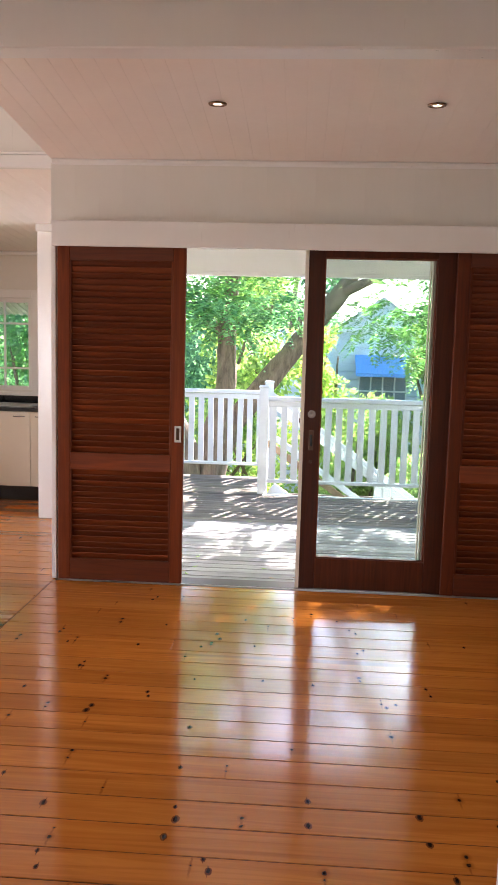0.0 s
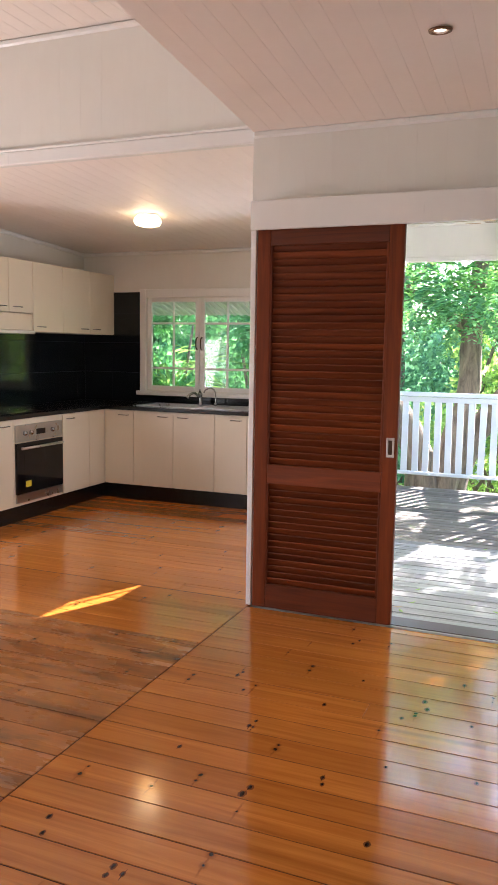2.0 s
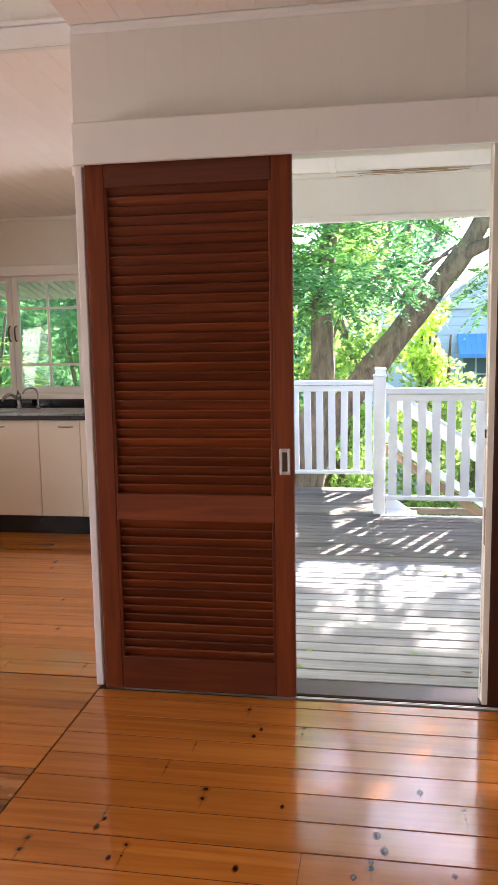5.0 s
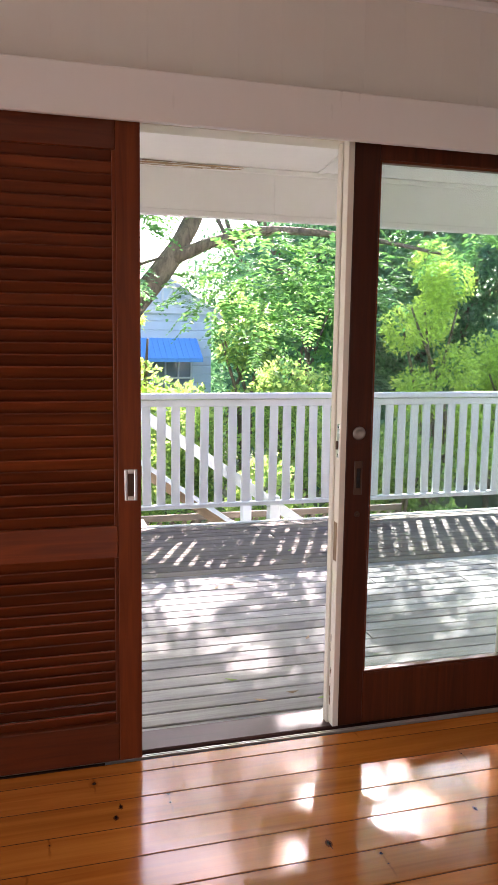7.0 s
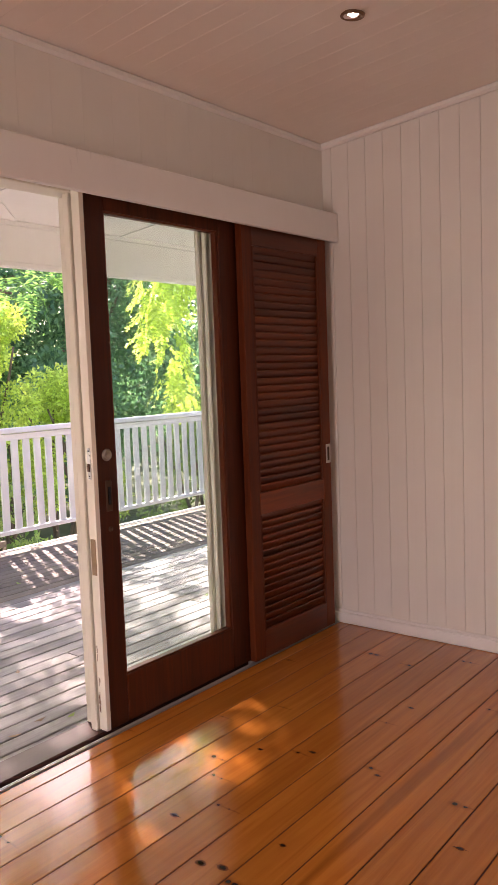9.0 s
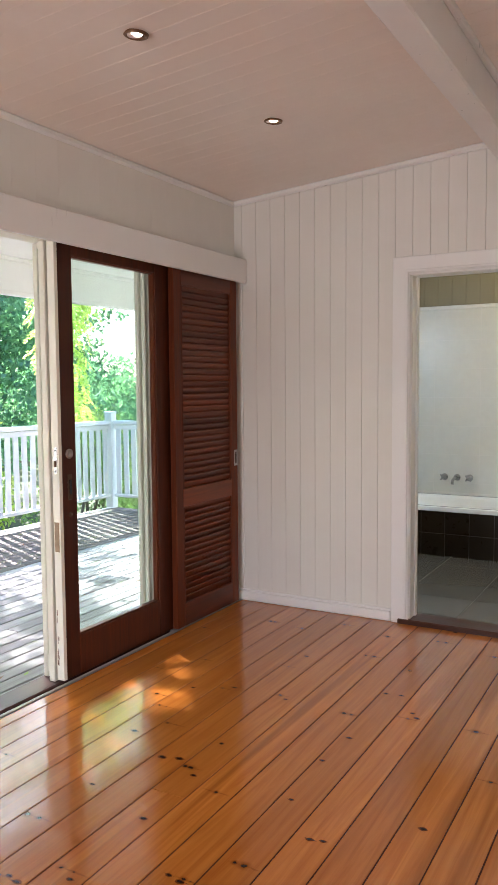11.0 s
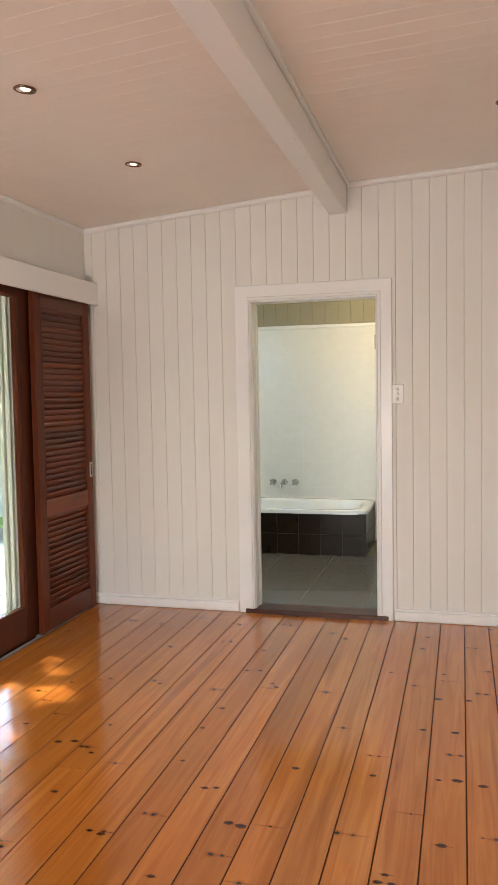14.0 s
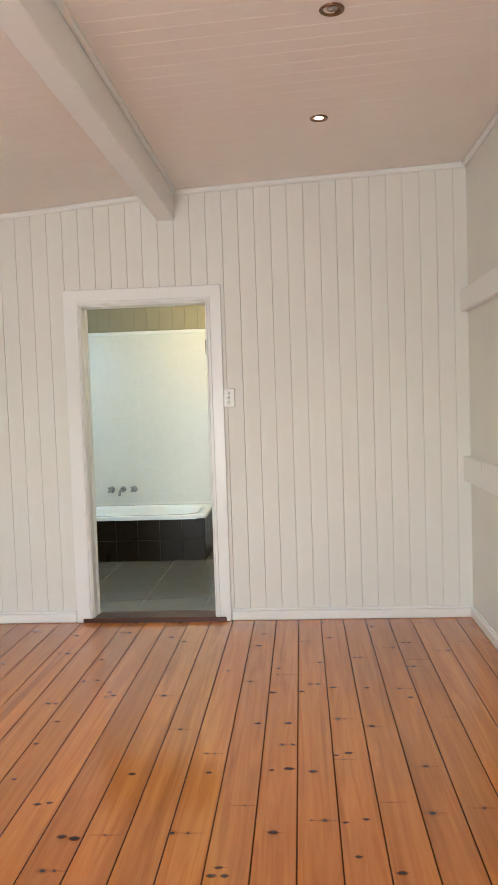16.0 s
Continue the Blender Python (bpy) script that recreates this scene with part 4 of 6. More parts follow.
part("handle", tube([(WX + 0.045, 5.76, 0.605), (WX + 0.045, 6.30, 0.605)], [0.011, 0.011], 12), STEEL, od, "steel bar handle")
for y in (5.79, 6.27):
    block("handle_mount", WX + 0.014, WX + 0.045, y - 0.008, y + 0.008, 0.597, 0.613, STEEL, od, "", 0.002)
block("sticker", WX + 0.0165, WX + 0.0185, 5.83, 5.90, 0.285, 0.335, YELLOW, od, "small yellow energy sticker", 0.0005)
block("base_trim", WX - 0.004, WX + 0.012, 5.725, 6.335, 0.165, 0.232, STEEL, ov, "brushed steel lower trim", 0.003)
hb = thing("cooktop", (-3.54, 6.03, TOP), "black glass cooktop set in the benchtop", "cooktop")
block("glass_plate", -3.79, -3.30, 5.75, 6.32, TOP + 0.0045, TOP + 0.011, BURNER, hb, "", 0.002)

# wall cupboards and rangehood
G2 = "cream wall cupboards over the bench"
cupboard(KWEST, -3.50, 6.35, 6.78, 1.535, 2.13, 1, "x", "near", "cream laminate wall cupboard above black tiles", G2)
cupboard(KWEST, -3.50, 6.78, BACK, 1.535, 2.13, 2, "x", "pair", "cream laminate double wall cupboard in the kitchen corner", G2)
cupboard(KWEST, -3.50, 5.72, 6.35, 1.69, 2.13, 2, "x", "pair", "short cream laminate cupboard above the rangehood", G2)
cupboard(KWEST, -3.50, 5.10, 5.72, 1.535, 2.13, 1, "x", "far", "cream laminate wall cupboard next to the rangehood", G2)
rh = thing("rangehood", (-3.65, 6.03, 1.53), "cream slide-out rangehood under the short cupboard", "rangehood")
block("body", KWEST, -3.505, 5.725, 6.345, 1.545, 1.685, CREAM, rh, "", 0.003)
block("lip", -3.71, -3.48, 5.725, 6.345, 1.515, 1.543, PLASTIC, rh, "pale front lip", 0.003)

# kitchen window, two casements
wz0, wz1 = 1.0, 1.9
kw = structure(part("window_1", boxes_bm([(-3.19, -3.125, BACK - 0.03, BACK + 0.03, 0.955, 1.985), (-1.965, -1.90, BACK - 0.03, BACK + 0.03, 0.955, 1.985), (-3.125, -1.965, BACK - 0.03, BACK + 0.03, 1.905, 1.985), (-3.22, -1.87, BACK - 0.055, BACK + 0.05, 0.945, 0.985)], 0.004), TRIM), "white two-casement kitchen window with small panes", "window")
sash_w = (3.125 - 1.965) / 2
for i in range(2):
    a, b = -3.125 + i * sash_w + 0.003, -3.125 + (i + 1) * sash_w - 0.003
    y0, y1 = BACK + 0.005, BACK + 0.04
    sf = part("sash", boxes_bm([(a, a + 0.045, y0, y1, 0.988, 1.903), (b - 0.045, b, y0, y1, 0.988, 1.903), (a + 0.045, b - 0.045, y0, y1, 0.988, 1.04), (a + 0.045, b - 0.045, y0, y1, 1.86, 1.903)], 0.003), TRIM, kw)
    for z in (1.215, 1.655):
        block("glazing_bar", a + 0.045, b - 0.045, y0 + 0.006, y1 - 0.006, z - 0.010, z + 0.010, TRIM, sf, "", 0.003)
    mid = (a + b) / 2
    block("glazing_bar", mid - 0.010, mid + 0.010, y0 + 0.007, y1 - 0.007, 1.04, 1.86, TRIM, sf, "", 0.003)
    p = block("pane", a + 0.045, b - 0.045, y0 + 0.016, y0 + 0.020, 1.04, 1.86, GLASS, sf, "", 0.0)
    p.visible_shadow = False
    hx = b - 0.022 if i != 1 else a + 0.022
    part("catch", tube(smooth_line([(hx, y0, 1.40), (hx, y0 - 0.03, 1.42), (hx, y0 - 0.03, 1.50), (hx, y0, 1.52)], 3), [0.006] * 10, 8), BRONZE, sf, "small metal casement catch")
# nook window bars
nw = structure(part("window_2", boxes_bm([(STEP, STEP + 0.03, 5.97, 5.982, 1.19, 1.60), (STEP, STEP + 0.03, 6.358, 6.37, 1.19, 1.60), (STEP + 0.005, STEP + 0.02, 6.20, 6.215, 1.19, 1.60)], 0.002), TRIM), "small white-framed side window", "window")

# ---- deck ----
DZ = -0.06
deck = structure(part("deck", boxes_bm([(-0.72, 5.30, 4.88, 8.10, -0.30, -0.115), (-1.36, 0.33, 8.10, 9.34, -0.30, -0.115), (-1.36, -0.72, 6.50, 8.10, -0.30, -0.115)]), SUBFLOOR), "weathered grey timber deck outside the doors", "deck")
structure(block("trim", 0.33, 5.34, 8.10, 8.14, -0.30, -0.052, FENCE, None, "", 0.004), "white-painted deck edge board", "trim")
# outer house walls beside the deck
structure(part("wall_outer", boxes_bm([(STEP + 0.09, STEP + 0.11, 4.87, 5.40, -2.3, 2.5), (2.452, 7.0, 4.77, 4.86, -2.3, 3.0)]), VERANDAH), "cream-painted outer wall facing the deck", "wall")

# ---- verandah roof ----
vb = structure(block("verandah_beam", STEP + 0.12, 6.0, 6.40, 6.46, 2.045, 2.30, VERANDAH, None, "", 0.004), "flaking white verandah beam with bare timber patches", "beam")
block("beam_bead", STEP + 0.12, 6.0, 6.385, 6.40, 2.285, 2.315, VERANDAH, vb, "", 0.004)
block("beam_bead", STEP + 0.12, 6.0, 6.392, 6.40, 2.045, 2.075, VERANDAH, vb, "", 0.003)
g = random.Random(31)
for k in range(16):
    a = g.uniform(0.06, 0.66)
    z = 2.286 + 0.0016 * k
    block("bare_strip", a, a + g.uniform(0.08, 0.30), 6.3825 - 0.0002 * k, 6.386, z, z + g.uniform(0.002, 0.005), BARE_PALE, vb, "bare timber where paint has gone", 0.0005)
block("joint_cover", 0.985, 0.992, 6.3965, 6.400, 2.08, 2.28, VERANDAH, vb, "", 0.0005)
structure(part("ceiling_verandah", prism_x([(4.86, 2.46), (6.44, 2.31), (6.9, 2.27), (6.9, 2.32), (4.86, 2.52)], STEP + 0.1, 6.0), VERANDAH), "white sheeted verandah ceiling", "ceiling")
for x in (0.05, 1.25, 2.45, 3.65):
    structure(beam_between("trim", (x, 4.87, 2.457), (x, 6.39, 2.312), 0.04, 0.008, VERANDAH, None, "", 0.002), "flat white batten on the verandah ceiling", "trim")
structure(beam_between("trim", (0.35, 5.2, 2.426), (1.6, 6.38, 2.311), 0.035, 0.008, VERANDAH, None, "", 0.002), "flat white diagonal batten on the verandah ceiling", "trim")

# ---- fence ----
def fence_run(a, b, z0, label):
    """A run of white balusters between rails, from a to b on the plan."""
    a, b = Vector((*a, 0)), Vector((*b, 0))
    d = (b - a)
    f = thing("balustrade", (a + b) / 2 + Vector((0, 0, z0)), label, "balustrade", "white deck balustrades")
    d.normalize()
    rot = Matrix.Rotation(math.atan2(d.y, d.x), 4, "Z")
    def bar(nm, w, h, zc, bev):
        part(nm, box_bm(((b - a).length, w, h), bev), FENCE, f, "", Matrix.Translation((a + b) / 2 + Vector((0, 0, zc))) @ rot)
    bar("top_rail", 0.075, 0.045, z0 + 1.020, 0.006)
    bar("upper_rail", 0.030, 0.055, z0 + 0.965, 0.004)
    bar("bottom_rail", 0.060, 0.035, z0 + 0.155, 0.005)
    n = int((b - a).length / 0.112)
    for i in range(n):
        p = a + d * ((i + 0.5) * (b - a).length / n)
        zb, zt = z0 + 0.172, z0 + 0.94
        w = 0.068
        key = ("baluster",)
        if key not in MESHES:
            me = bpy.data.meshes.new("baluster")
            bm = box_bm((w, 0.02, zt - zb), 0.003)
            bm.to_mesh(me)
            bm.free()
            me.materials.append(FENCE)
            MESHES[key] = me
        part("baluster", MESHES[key], FENCE, f, "", Matrix.Translation(p + Vector((0, 0, (zb + zt) / 2))) @ rot @ Matrix.Rotation(radians(random.uniform(-0.7, 0.7)), 4, "Y"))
    return f


def post(x, y, z0, z1, w=0.10):
    p = thing("balustrade_post", (x, y, z0), "square white-painted balustrade post with a flat cap", "post", "white balustrade posts")
    block("shaft", x - w / 2, x + w / 2, y - w / 2, y + w / 2, z0, z1 - 0.025, FENCE, p, "", 0.005)
    block("cap", x - w / 2 - 0.006, x + w / 2 + 0.006, y - w / 2 - 0.006, y + w / 2 + 0.006, z1 - 0.025, z1, FENCE, p, "", 0.008)


fence_run((0.37, 8.12), (2.30, 8.12), DZ, "weathered white-painted balustrade of flat balusters on the deck edge")
fence_run((2.40, 8.12), (5.20, 8.12), DZ, "weathered white-painted balustrade of flat balusters on the deck edge")
fence_run((5.25, 8.06), (5.25, 5.0), DZ, "weathered white-painted balustrade returning to the house")
fence_run((-1.36, 9.30), (0.28, 9.30), DZ, "weathered white-painted balustrade on the wider end of the deck")
for px, py, pt in ((0.32, 8.22, 1.09), (2.35, 8.12, 1.09), (5.25, 8.12, 1.09), (0.33, 9.30, 1.10), (-1.36, 9.30, 1.05)):
    post(px, py, DZ - 0.0, pt)

# ---- stairs beside the deck ----
st = thing("garden_stairs", (1.5, 8.7, -2.2), "white timber stairs going down from the deck to the garden", "stairs")
for y in (8.36, 9.20):
    beam_between("stringer", (0.36, y, -0.20), (3.0, y, -2.05), 0.045, 0.22, FENCE, st)
    beam_between("handrail", (0.36, y, 0.93), (3.0, y, -0.92), 0.045, 0.09, FENCE, st)
    beam_between("midrail", (0.36, y, 0.47), (3.0, y, -1.38), 0.03, 0.07, BARE if y < 9 else FENCE, st)
    for x in (1.65, 2.95):
        z = -0.20 - (x - 0.36) * 0.70
        block("newel", x - 0.045, x + 0.045, y - 0.045, y + 0.045, z - 0.1, z + 1.2, FENCE, st, "", 0.005)
for i in range(10):
    z, x = DZ - 0.18 * (i + 1), 0.40 + 0.257 * i
    block("tread", x - 0.01, x + 0.27, 8.385, 9.175, z - 0.035, z, FENCE, st, "", 0.005)

# ---- lattice under the deck rail ----
lat = thing("lattice_panel", (1.8, 9.42, -1.2), "diamond lattice panel of thin timber slats beside the stairs", "lattice")
for z in (-1.25, -0.30):
    block("lattice_rail", 0.4, 3.4, 9.40, 9.44, z - 0.03, z + 0.03, LATTICE, lat, "", 0.003)
for k in range(38):
    x = -0.6 + k * 0.12
    for up in (1, -1):
        a, b = (x, x + 0.88) if up > 0 else (x + 0.88, x)
        lo, hi = max(min(a, b), 0.4), min(max(a, b), 3.4)
        if hi - lo > 0.1:
            za = -1.22 + (lo - a) * up if up > 0 else -1.22 + (a - lo)
            zb = -1.22 + (hi - a) * up if up > 0 else -1.22 + (a - hi)
            beam_between("lattice_slat", (lo, 9.415 + 0.006 * up, za), (hi, 9.415 + 0.006 * up, zb), 0.008, 0.028, LATTICE, lat, "", 0.001)

# ---- bathroom things ----
bt2 = thing("bathtub", (4.48, 3.8, 0.0), "white enamel bathtub in a surround of dark brown tiles", "bathtub")
bx0, bx1, by0, by1, bz = 4.10, BATH_X - 0.012, 3.04, 4.66, 0.41
rim = bmesh.new()
n_seg = 40
def oval(rx, ry, z, cx, cy, e=4.0):
    out = []
    for k in range(n_seg):
        a = 2 * math.pi * k / n_seg
        c, s_ = math.cos(a), math.sin(a)
        out.append(rim.verts.new((cx + rx * math.copysign(abs(c) ** (2 / e), c), cy + ry * math.copysign(abs(s_) ** (2 / e), s_), z)))
    return out
cx, cy = (bx0 + bx1) / 2, (by0 + by1) / 2
hx_, hy_ = (bx1 - bx0) / 2, (by1 - by0) / 2
rings = [oval(hx_ + 0.008, hy_ + 0.008, bz - 0.035, cx, cy, 14), oval(hx_ + 0.008, hy_ + 0.008, bz - 0.008, cx, cy, 14), oval(hx_, hy_, bz, cx, cy, 14), oval(hx_ - 0.065, hy_ - 0.08, bz - 0.002, cx, cy, 5),
         oval(hx_ - 0.08, hy_ - 0.10, bz - 0.025, cx, cy, 4.5), oval(hx_ - 0.11, hy_ - 0.20, bz - 0.28, cx, cy, 4), oval(hx_ - 0.19, hy_ - 0.32, bz - 0.33, cx, cy, 3)]
for ra, rb in zip(rings, rings[1:]):
    for k in range(n_seg):
        f = rim.faces.new((ra[k], ra[(k + 1) % n_seg], rb[(k + 1) % n_seg], rb[k]))
        f.smooth = True
rim.faces.new(rings[-1])
bmesh.ops.recalc_face_normals(rim, faces=rim.faces)
part("shell", rim, BATH_WHITE, bt2, "white enamel tub shell")
hob = part("hob", boxes_bm([(bx0 + 0.004, bx0 + 0.05, by0 + 0.012, by1, 0.0, bz - 0.036), (bx0 + 0.05, bx1, by0 + 0.012, by0 + 0.05, 0.0, bz - 0.036)]), GROUT_BROWN, bt2)
for j in range(2):
    z0, z1 = 0.012 + j * 0.186, 0.012 + (j + 1) * 0.186 - 0.004
    for i in range(9):
        y0, y1 = by0 + 0.012 + i * 0.192, min(by0 + 0.012 + (i + 1) * 0.192 - 0.004, by1)
        if y1 - y0 > 0.02:
            block("tile", bx0, bx0 + 0.012, y0, y1, z0, z1, TILE_BROWN, hob, "", 0.0015)
    for i in range(4):
        x0, x1 = bx0 + 0.004 + i * 0.19, min(bx0 + 0.19 * (i + 1), bx1)
        block("tile", x0, x1, by0, by0 + 0.012, z0, z1, TILE_BROWN, hob, "", 0.0015)
for y, kind in ((4.02, "tap"), (3.91, "spout"), (3.80, "tap")):
    tpp = thing("bath_" + kind, (BATH_X - 0.02, y, 0.565), "chrome wall-mounted bath " + ("tap with cross handle" if kind == "tap" else "spout"), "tap", "chrome bath taps" if kind == "tap" else "")
    part("flange", lathe([(0.030, 0.0), (0.028, 0.008), (0.014, 0.012), (0.012, 0.045), (0.0, 0.05)], 18), CHROME, tpp, "", pose(BATH_X - 0.012, y, 0.565, 0, -90, 0))
    if kind == "tap":
        for ang in (0, 90):
            part("handle", tube([(-0.034, 0, 0), (0, 0, 0), (0.034, 0, 0)], [0.007, 0.010, 0.007], 8), CHROME, tpp, "", pose(BATH_X - 0.065, y, 0.565, ang + 45, 0, 0) @ pose(0, 0, 0, 0, 0, 90))
    else:
        part("nozzle", tube(smooth_line([(BATH_X - 0.05, y, 0.565), (BATH_X - 0.12, y, 0.565), (BATH_X - 0.17, y, 0.55), (BATH_X - 0.18, y, 0.52)], 3), [0.013] * 10, 10), CHROME, tpp)
structure(block("trim", BATH_X - 0.02, BATH_X - 0.001, 2.41, 4.655, 2.035, 2.065, TRIM, None, "", 0.004), "white strip above the wall tiles", "trim")
bl = thing("bathroom_lamp", (4.05, 2.75, 2.5), "round warm bathroom ceiling lamp", "ceiling light")
part("shade", lathe([(0.11, 0.0), (0.12, -0.03), (0.10, -0.06), (0.0, -0.075)], 24), LAMP_GLOW, bl, "", pose(4.05, 2.75, 2.5))
bp = new("bathroom_lamp_light", bpy.data.lights.new("bathroom_lamp_light", "POINT"))
bp.data.energy, bp.data.color, bp.data.shadow_soft_size = 1.75, (1.0, 0.74, 0.30), 0.12
bp.location = (4.05, 2.75, 2.36)

# ---- garden ----
ground = structure(part("ground", boxes_bm([(-400, 400, -400, 400, -2.6, -2.3)]), GRASS), "leafy garden ground below the deck", "ground")


def leaves_mesh(name, base, along, length, pairs, leaflet, width, droop, rng):
    """Feathery fronds: from each base, along a way, with paired leaflets."""
    n = len(base)
    up = np.array((0, 0, 1.0))
    side = np.cross(along, up)
    side /= np.linalg.norm(side, axis=1, keepdims=True) + 1e-6
    t = np.linspace(0.12, 1.0, pairs)
    ln = length * rng.uniform(0.7, 1.25, n)
    pos = base[:, None] + along[:, None] * (ln[:, None] * t)[..., None] - up * (droop * ln[:, None] * t ** 2)[..., None]
    taper = np.sin(np.pi * np.clip(0.12 + 0.85 * t, 0, 1)) * 0.6 + 0.4
    quads = []
    for s in (-1.0, 1.0):
        way = side * s + along * 0.35 - up * 0.25
        way = way[:, None] + rng.normal(0, 0.16, (n, pairs, 3))
        way /= np.linalg.norm(way, axis=2, keepdims=True)
        l = leaflet * taper[None, :, None] * rng.uniform(0.8, 1.2, (n, pairs, 1))
        nrm = np.cross(way, along[:, None] + rng.normal(0, 0.2, (n, pairs, 3)))
        across = np.cross(nrm, way)
        across /= np.linalg.norm(across, axis=2, keepdims=True) + 1e-6
        q = np.stack([pos, pos + way * l * 0.5 + across * width, pos + way * l, pos + way * l * 0.5 - across * width], 2)
        quads.append(q.reshape(-1, 4, 3))
    return quad_mesh(name, np.concatenate(quads))


def quad_mesh(name, q):
    me = bpy.data.meshes.new(name)
    n = len(q)
    me.vertices.add(n * 4)
    me.vertices.foreach_set("co", q.astype(np.float32).ravel())
    me.loops.add(n * 4)
    me.loops.foreach_set("vertex_index", np.arange(n * 4, dtype=np.int32))
    me.polygons.add(n)
    me.polygons.foreach_set("loop_start", np.arange(0, n * 4, 4, dtype=np.int32))
    me.update(calc_edges=True)
    return me


def clumps(rng, centres, count, spread):
    """Points gathered about centres, thinner towards the outside; rows x, y, z, radius."""
    c = np.array(centres, dtype=float)
    w = c[:, 3] ** 2
    k = rng.choice(len(c), count, p=w / w.sum())
    v = rng.normal(0, 1, (count, 3))
    v /= np.linalg.norm(v, axis=1, keepdims=True)
    r = c[k, 3] * rng.uniform(0.25, 1.0, count) ** 0.5
    return c[k, :3] + v * r[:, None] * np.array(spread), v


def broad_leaves(name, rng, pts, out, size):
    """Single leaves as bent diamonds."""
    n = len(pts)
    a = out * 0.6 + rng.normal(0, 0.6, (n, 3)) + np.array((0, 0, -0.15))
    a /= np.linalg.norm(a, axis=1, keepdims=True)
    b = np.cross(a, rng.normal(0, 1, (n, 3)))
    b /= np.linalg.norm(b, axis=1, keepdims=True) + 1e-6
    s = (size * rng.uniform(0.6, 1.4, n))[:, None]
    q = np.stack([pts, pts + a * s * 0.5 + b * s * 0.26, pts + a * s, pts + a * s * 0.5 - b * s * 0.26], 1)
    return quad_mesh(name, q)


def limb(points, r0, r1, seg=10):
    line = smooth_line(points, 5)
    k = len(line)
    return tube(line, [r0 + (r1 - r0) * i / (k - 1) for i in range(k)], seg, 0.25)


# the many-stemmed tree beside the deck
rng = np.random.default_rng(4)
tree = thing("tree", (-0.6, 10.5, -2.3), "large shade tree with leaning rough trunks and feathery leaves", "tree")
part("trunk", merge([
    limb([(-0.60, 10.45, -2.3), (-0.58, 10.45, -0.5), (-0.42, 10.45, 0.4), (-0.30, 10.4, 1.0), (-0.29, 10.4, 1.7), (-0.20, 10.3, 2.5), (0.1, 10.2, 3.6), (0.2, 10.0, 5.5)], 0.20, 0.05),
    limb([(-0.50, 10.55, -2.3), (-0.45, 10.6, -0.1), (0.28, 10.65, 1.08), (0.78, 10.7, 1.72), (1.19, 10.7, 2.25), (1.55, 10.8, 2.9), (2.0, 11.0, 4.2), (2.6, 11.4, 6.0)], 0.19, 0.05),
    limb([(-0.75, 10.40, -2.3), (-0.80, 10.35, -0.3), (-1.0, 10.3, 0.5), (-1.6, 10.4, 1.15), (-2.5, 10.6, 1.9), (-3.6, 11, 3.2)], 0.24, 0.06)]), BARK, tree, "rough grey-brown leaning trunks")
for branch in (
    limb([(-0.29, 10.4, 1.62), (-0.7, 10.4, 1.95), (-1.3, 10.3, 2.3), (-2.0, 10.0, 2.9)], 0.085, 0.02, 8),
    limb([(-0.27, 10.4, 1.75), (0.1, 10.5, 2.0), (0.5, 10.4, 2.05), (1.0, 10.0, 2.2)], 0.05, 0.012, 8),
    limb([(1.15, 10.7, 2.22), (1.6, 10.5, 2.42), (2.2, 10.3, 2.55), (3.1, 10.1, 2.5), (4.0, 9.9, 2.35)], 0.075, 0.015, 8),
    limb([(1.5, 10.8, 2.8), (1.2, 10.4, 3.4), (0.8, 9.9, 4.1)], 0.06, 0.02, 8),
    limb([(2.0, 11.0, 4.2), (3.2, 10.6, 4.9), (4.6, 10.2, 5.2), (6.0, 9.8, 5.0)], 0.07, 0.02, 8),
    limb([(0.1, 10.2, 3.6), (-0.9, 9.7, 4.2), (-2.0, 9.2, 4.6)], 0.05, 0.02, 8),
):
    part("limb", branch, BARK, tree)
# several clumps are added only to block sun from the deck and floor
crown_at = [(-0.9, 10.0, 2.3, 0.55), (-0.1, 9.9, 2.2, 0.5), (0.35, 9.8, 2.55, 0.5), (-1.6, 10.2, 2.9, 0.9), (-0.15, 10.0, 3.4, 0.7), (1.3, 9.9, 3.1, 0.45), (2.1, 10.2, 2.2, 0.55), (2.7, 10.0, 1.9, 0.5), (3.2, 10.2, 2.1, 0.45),
            (4.3, 10.2, 2.7, 0.5), (2.65, 10.7, 4.6, 0.6), (2.75, 10.1, 4.95, 0.3), (3.55, 10.2, 4.75, 0.3), (4.2, 10.0, 4.6, 0.4), (2.2, 10.0, 3.25, 0.3), (3.0, 10.0, 2.9, 0.3), (3.6, 10.1, 3.4, 0.35), (3.0, 10.0, 4.3, 0.6), (2.5, 9.9, 3.9, 0.45), (1.7, 10.9, 1.9, 0.4), (2.3, 11.0, 1.55, 0.4), (3.6, 10.6, 4.4, 0.9), (5.4, 9.9, 4.6, 0.9), (-2.8, 10.6, 3.4, 1.0), (-1.0, 9.6, 4.4, 0.8), (6.4, 9.7, 5.2, 0.8), (2.2, 11.5, 5.6, 1.0), (0.0, 10.3, 5.4, 0.9)]
pts, out = clumps(rng, crown_at, 3300, (1.0, 1.0, 0.75))
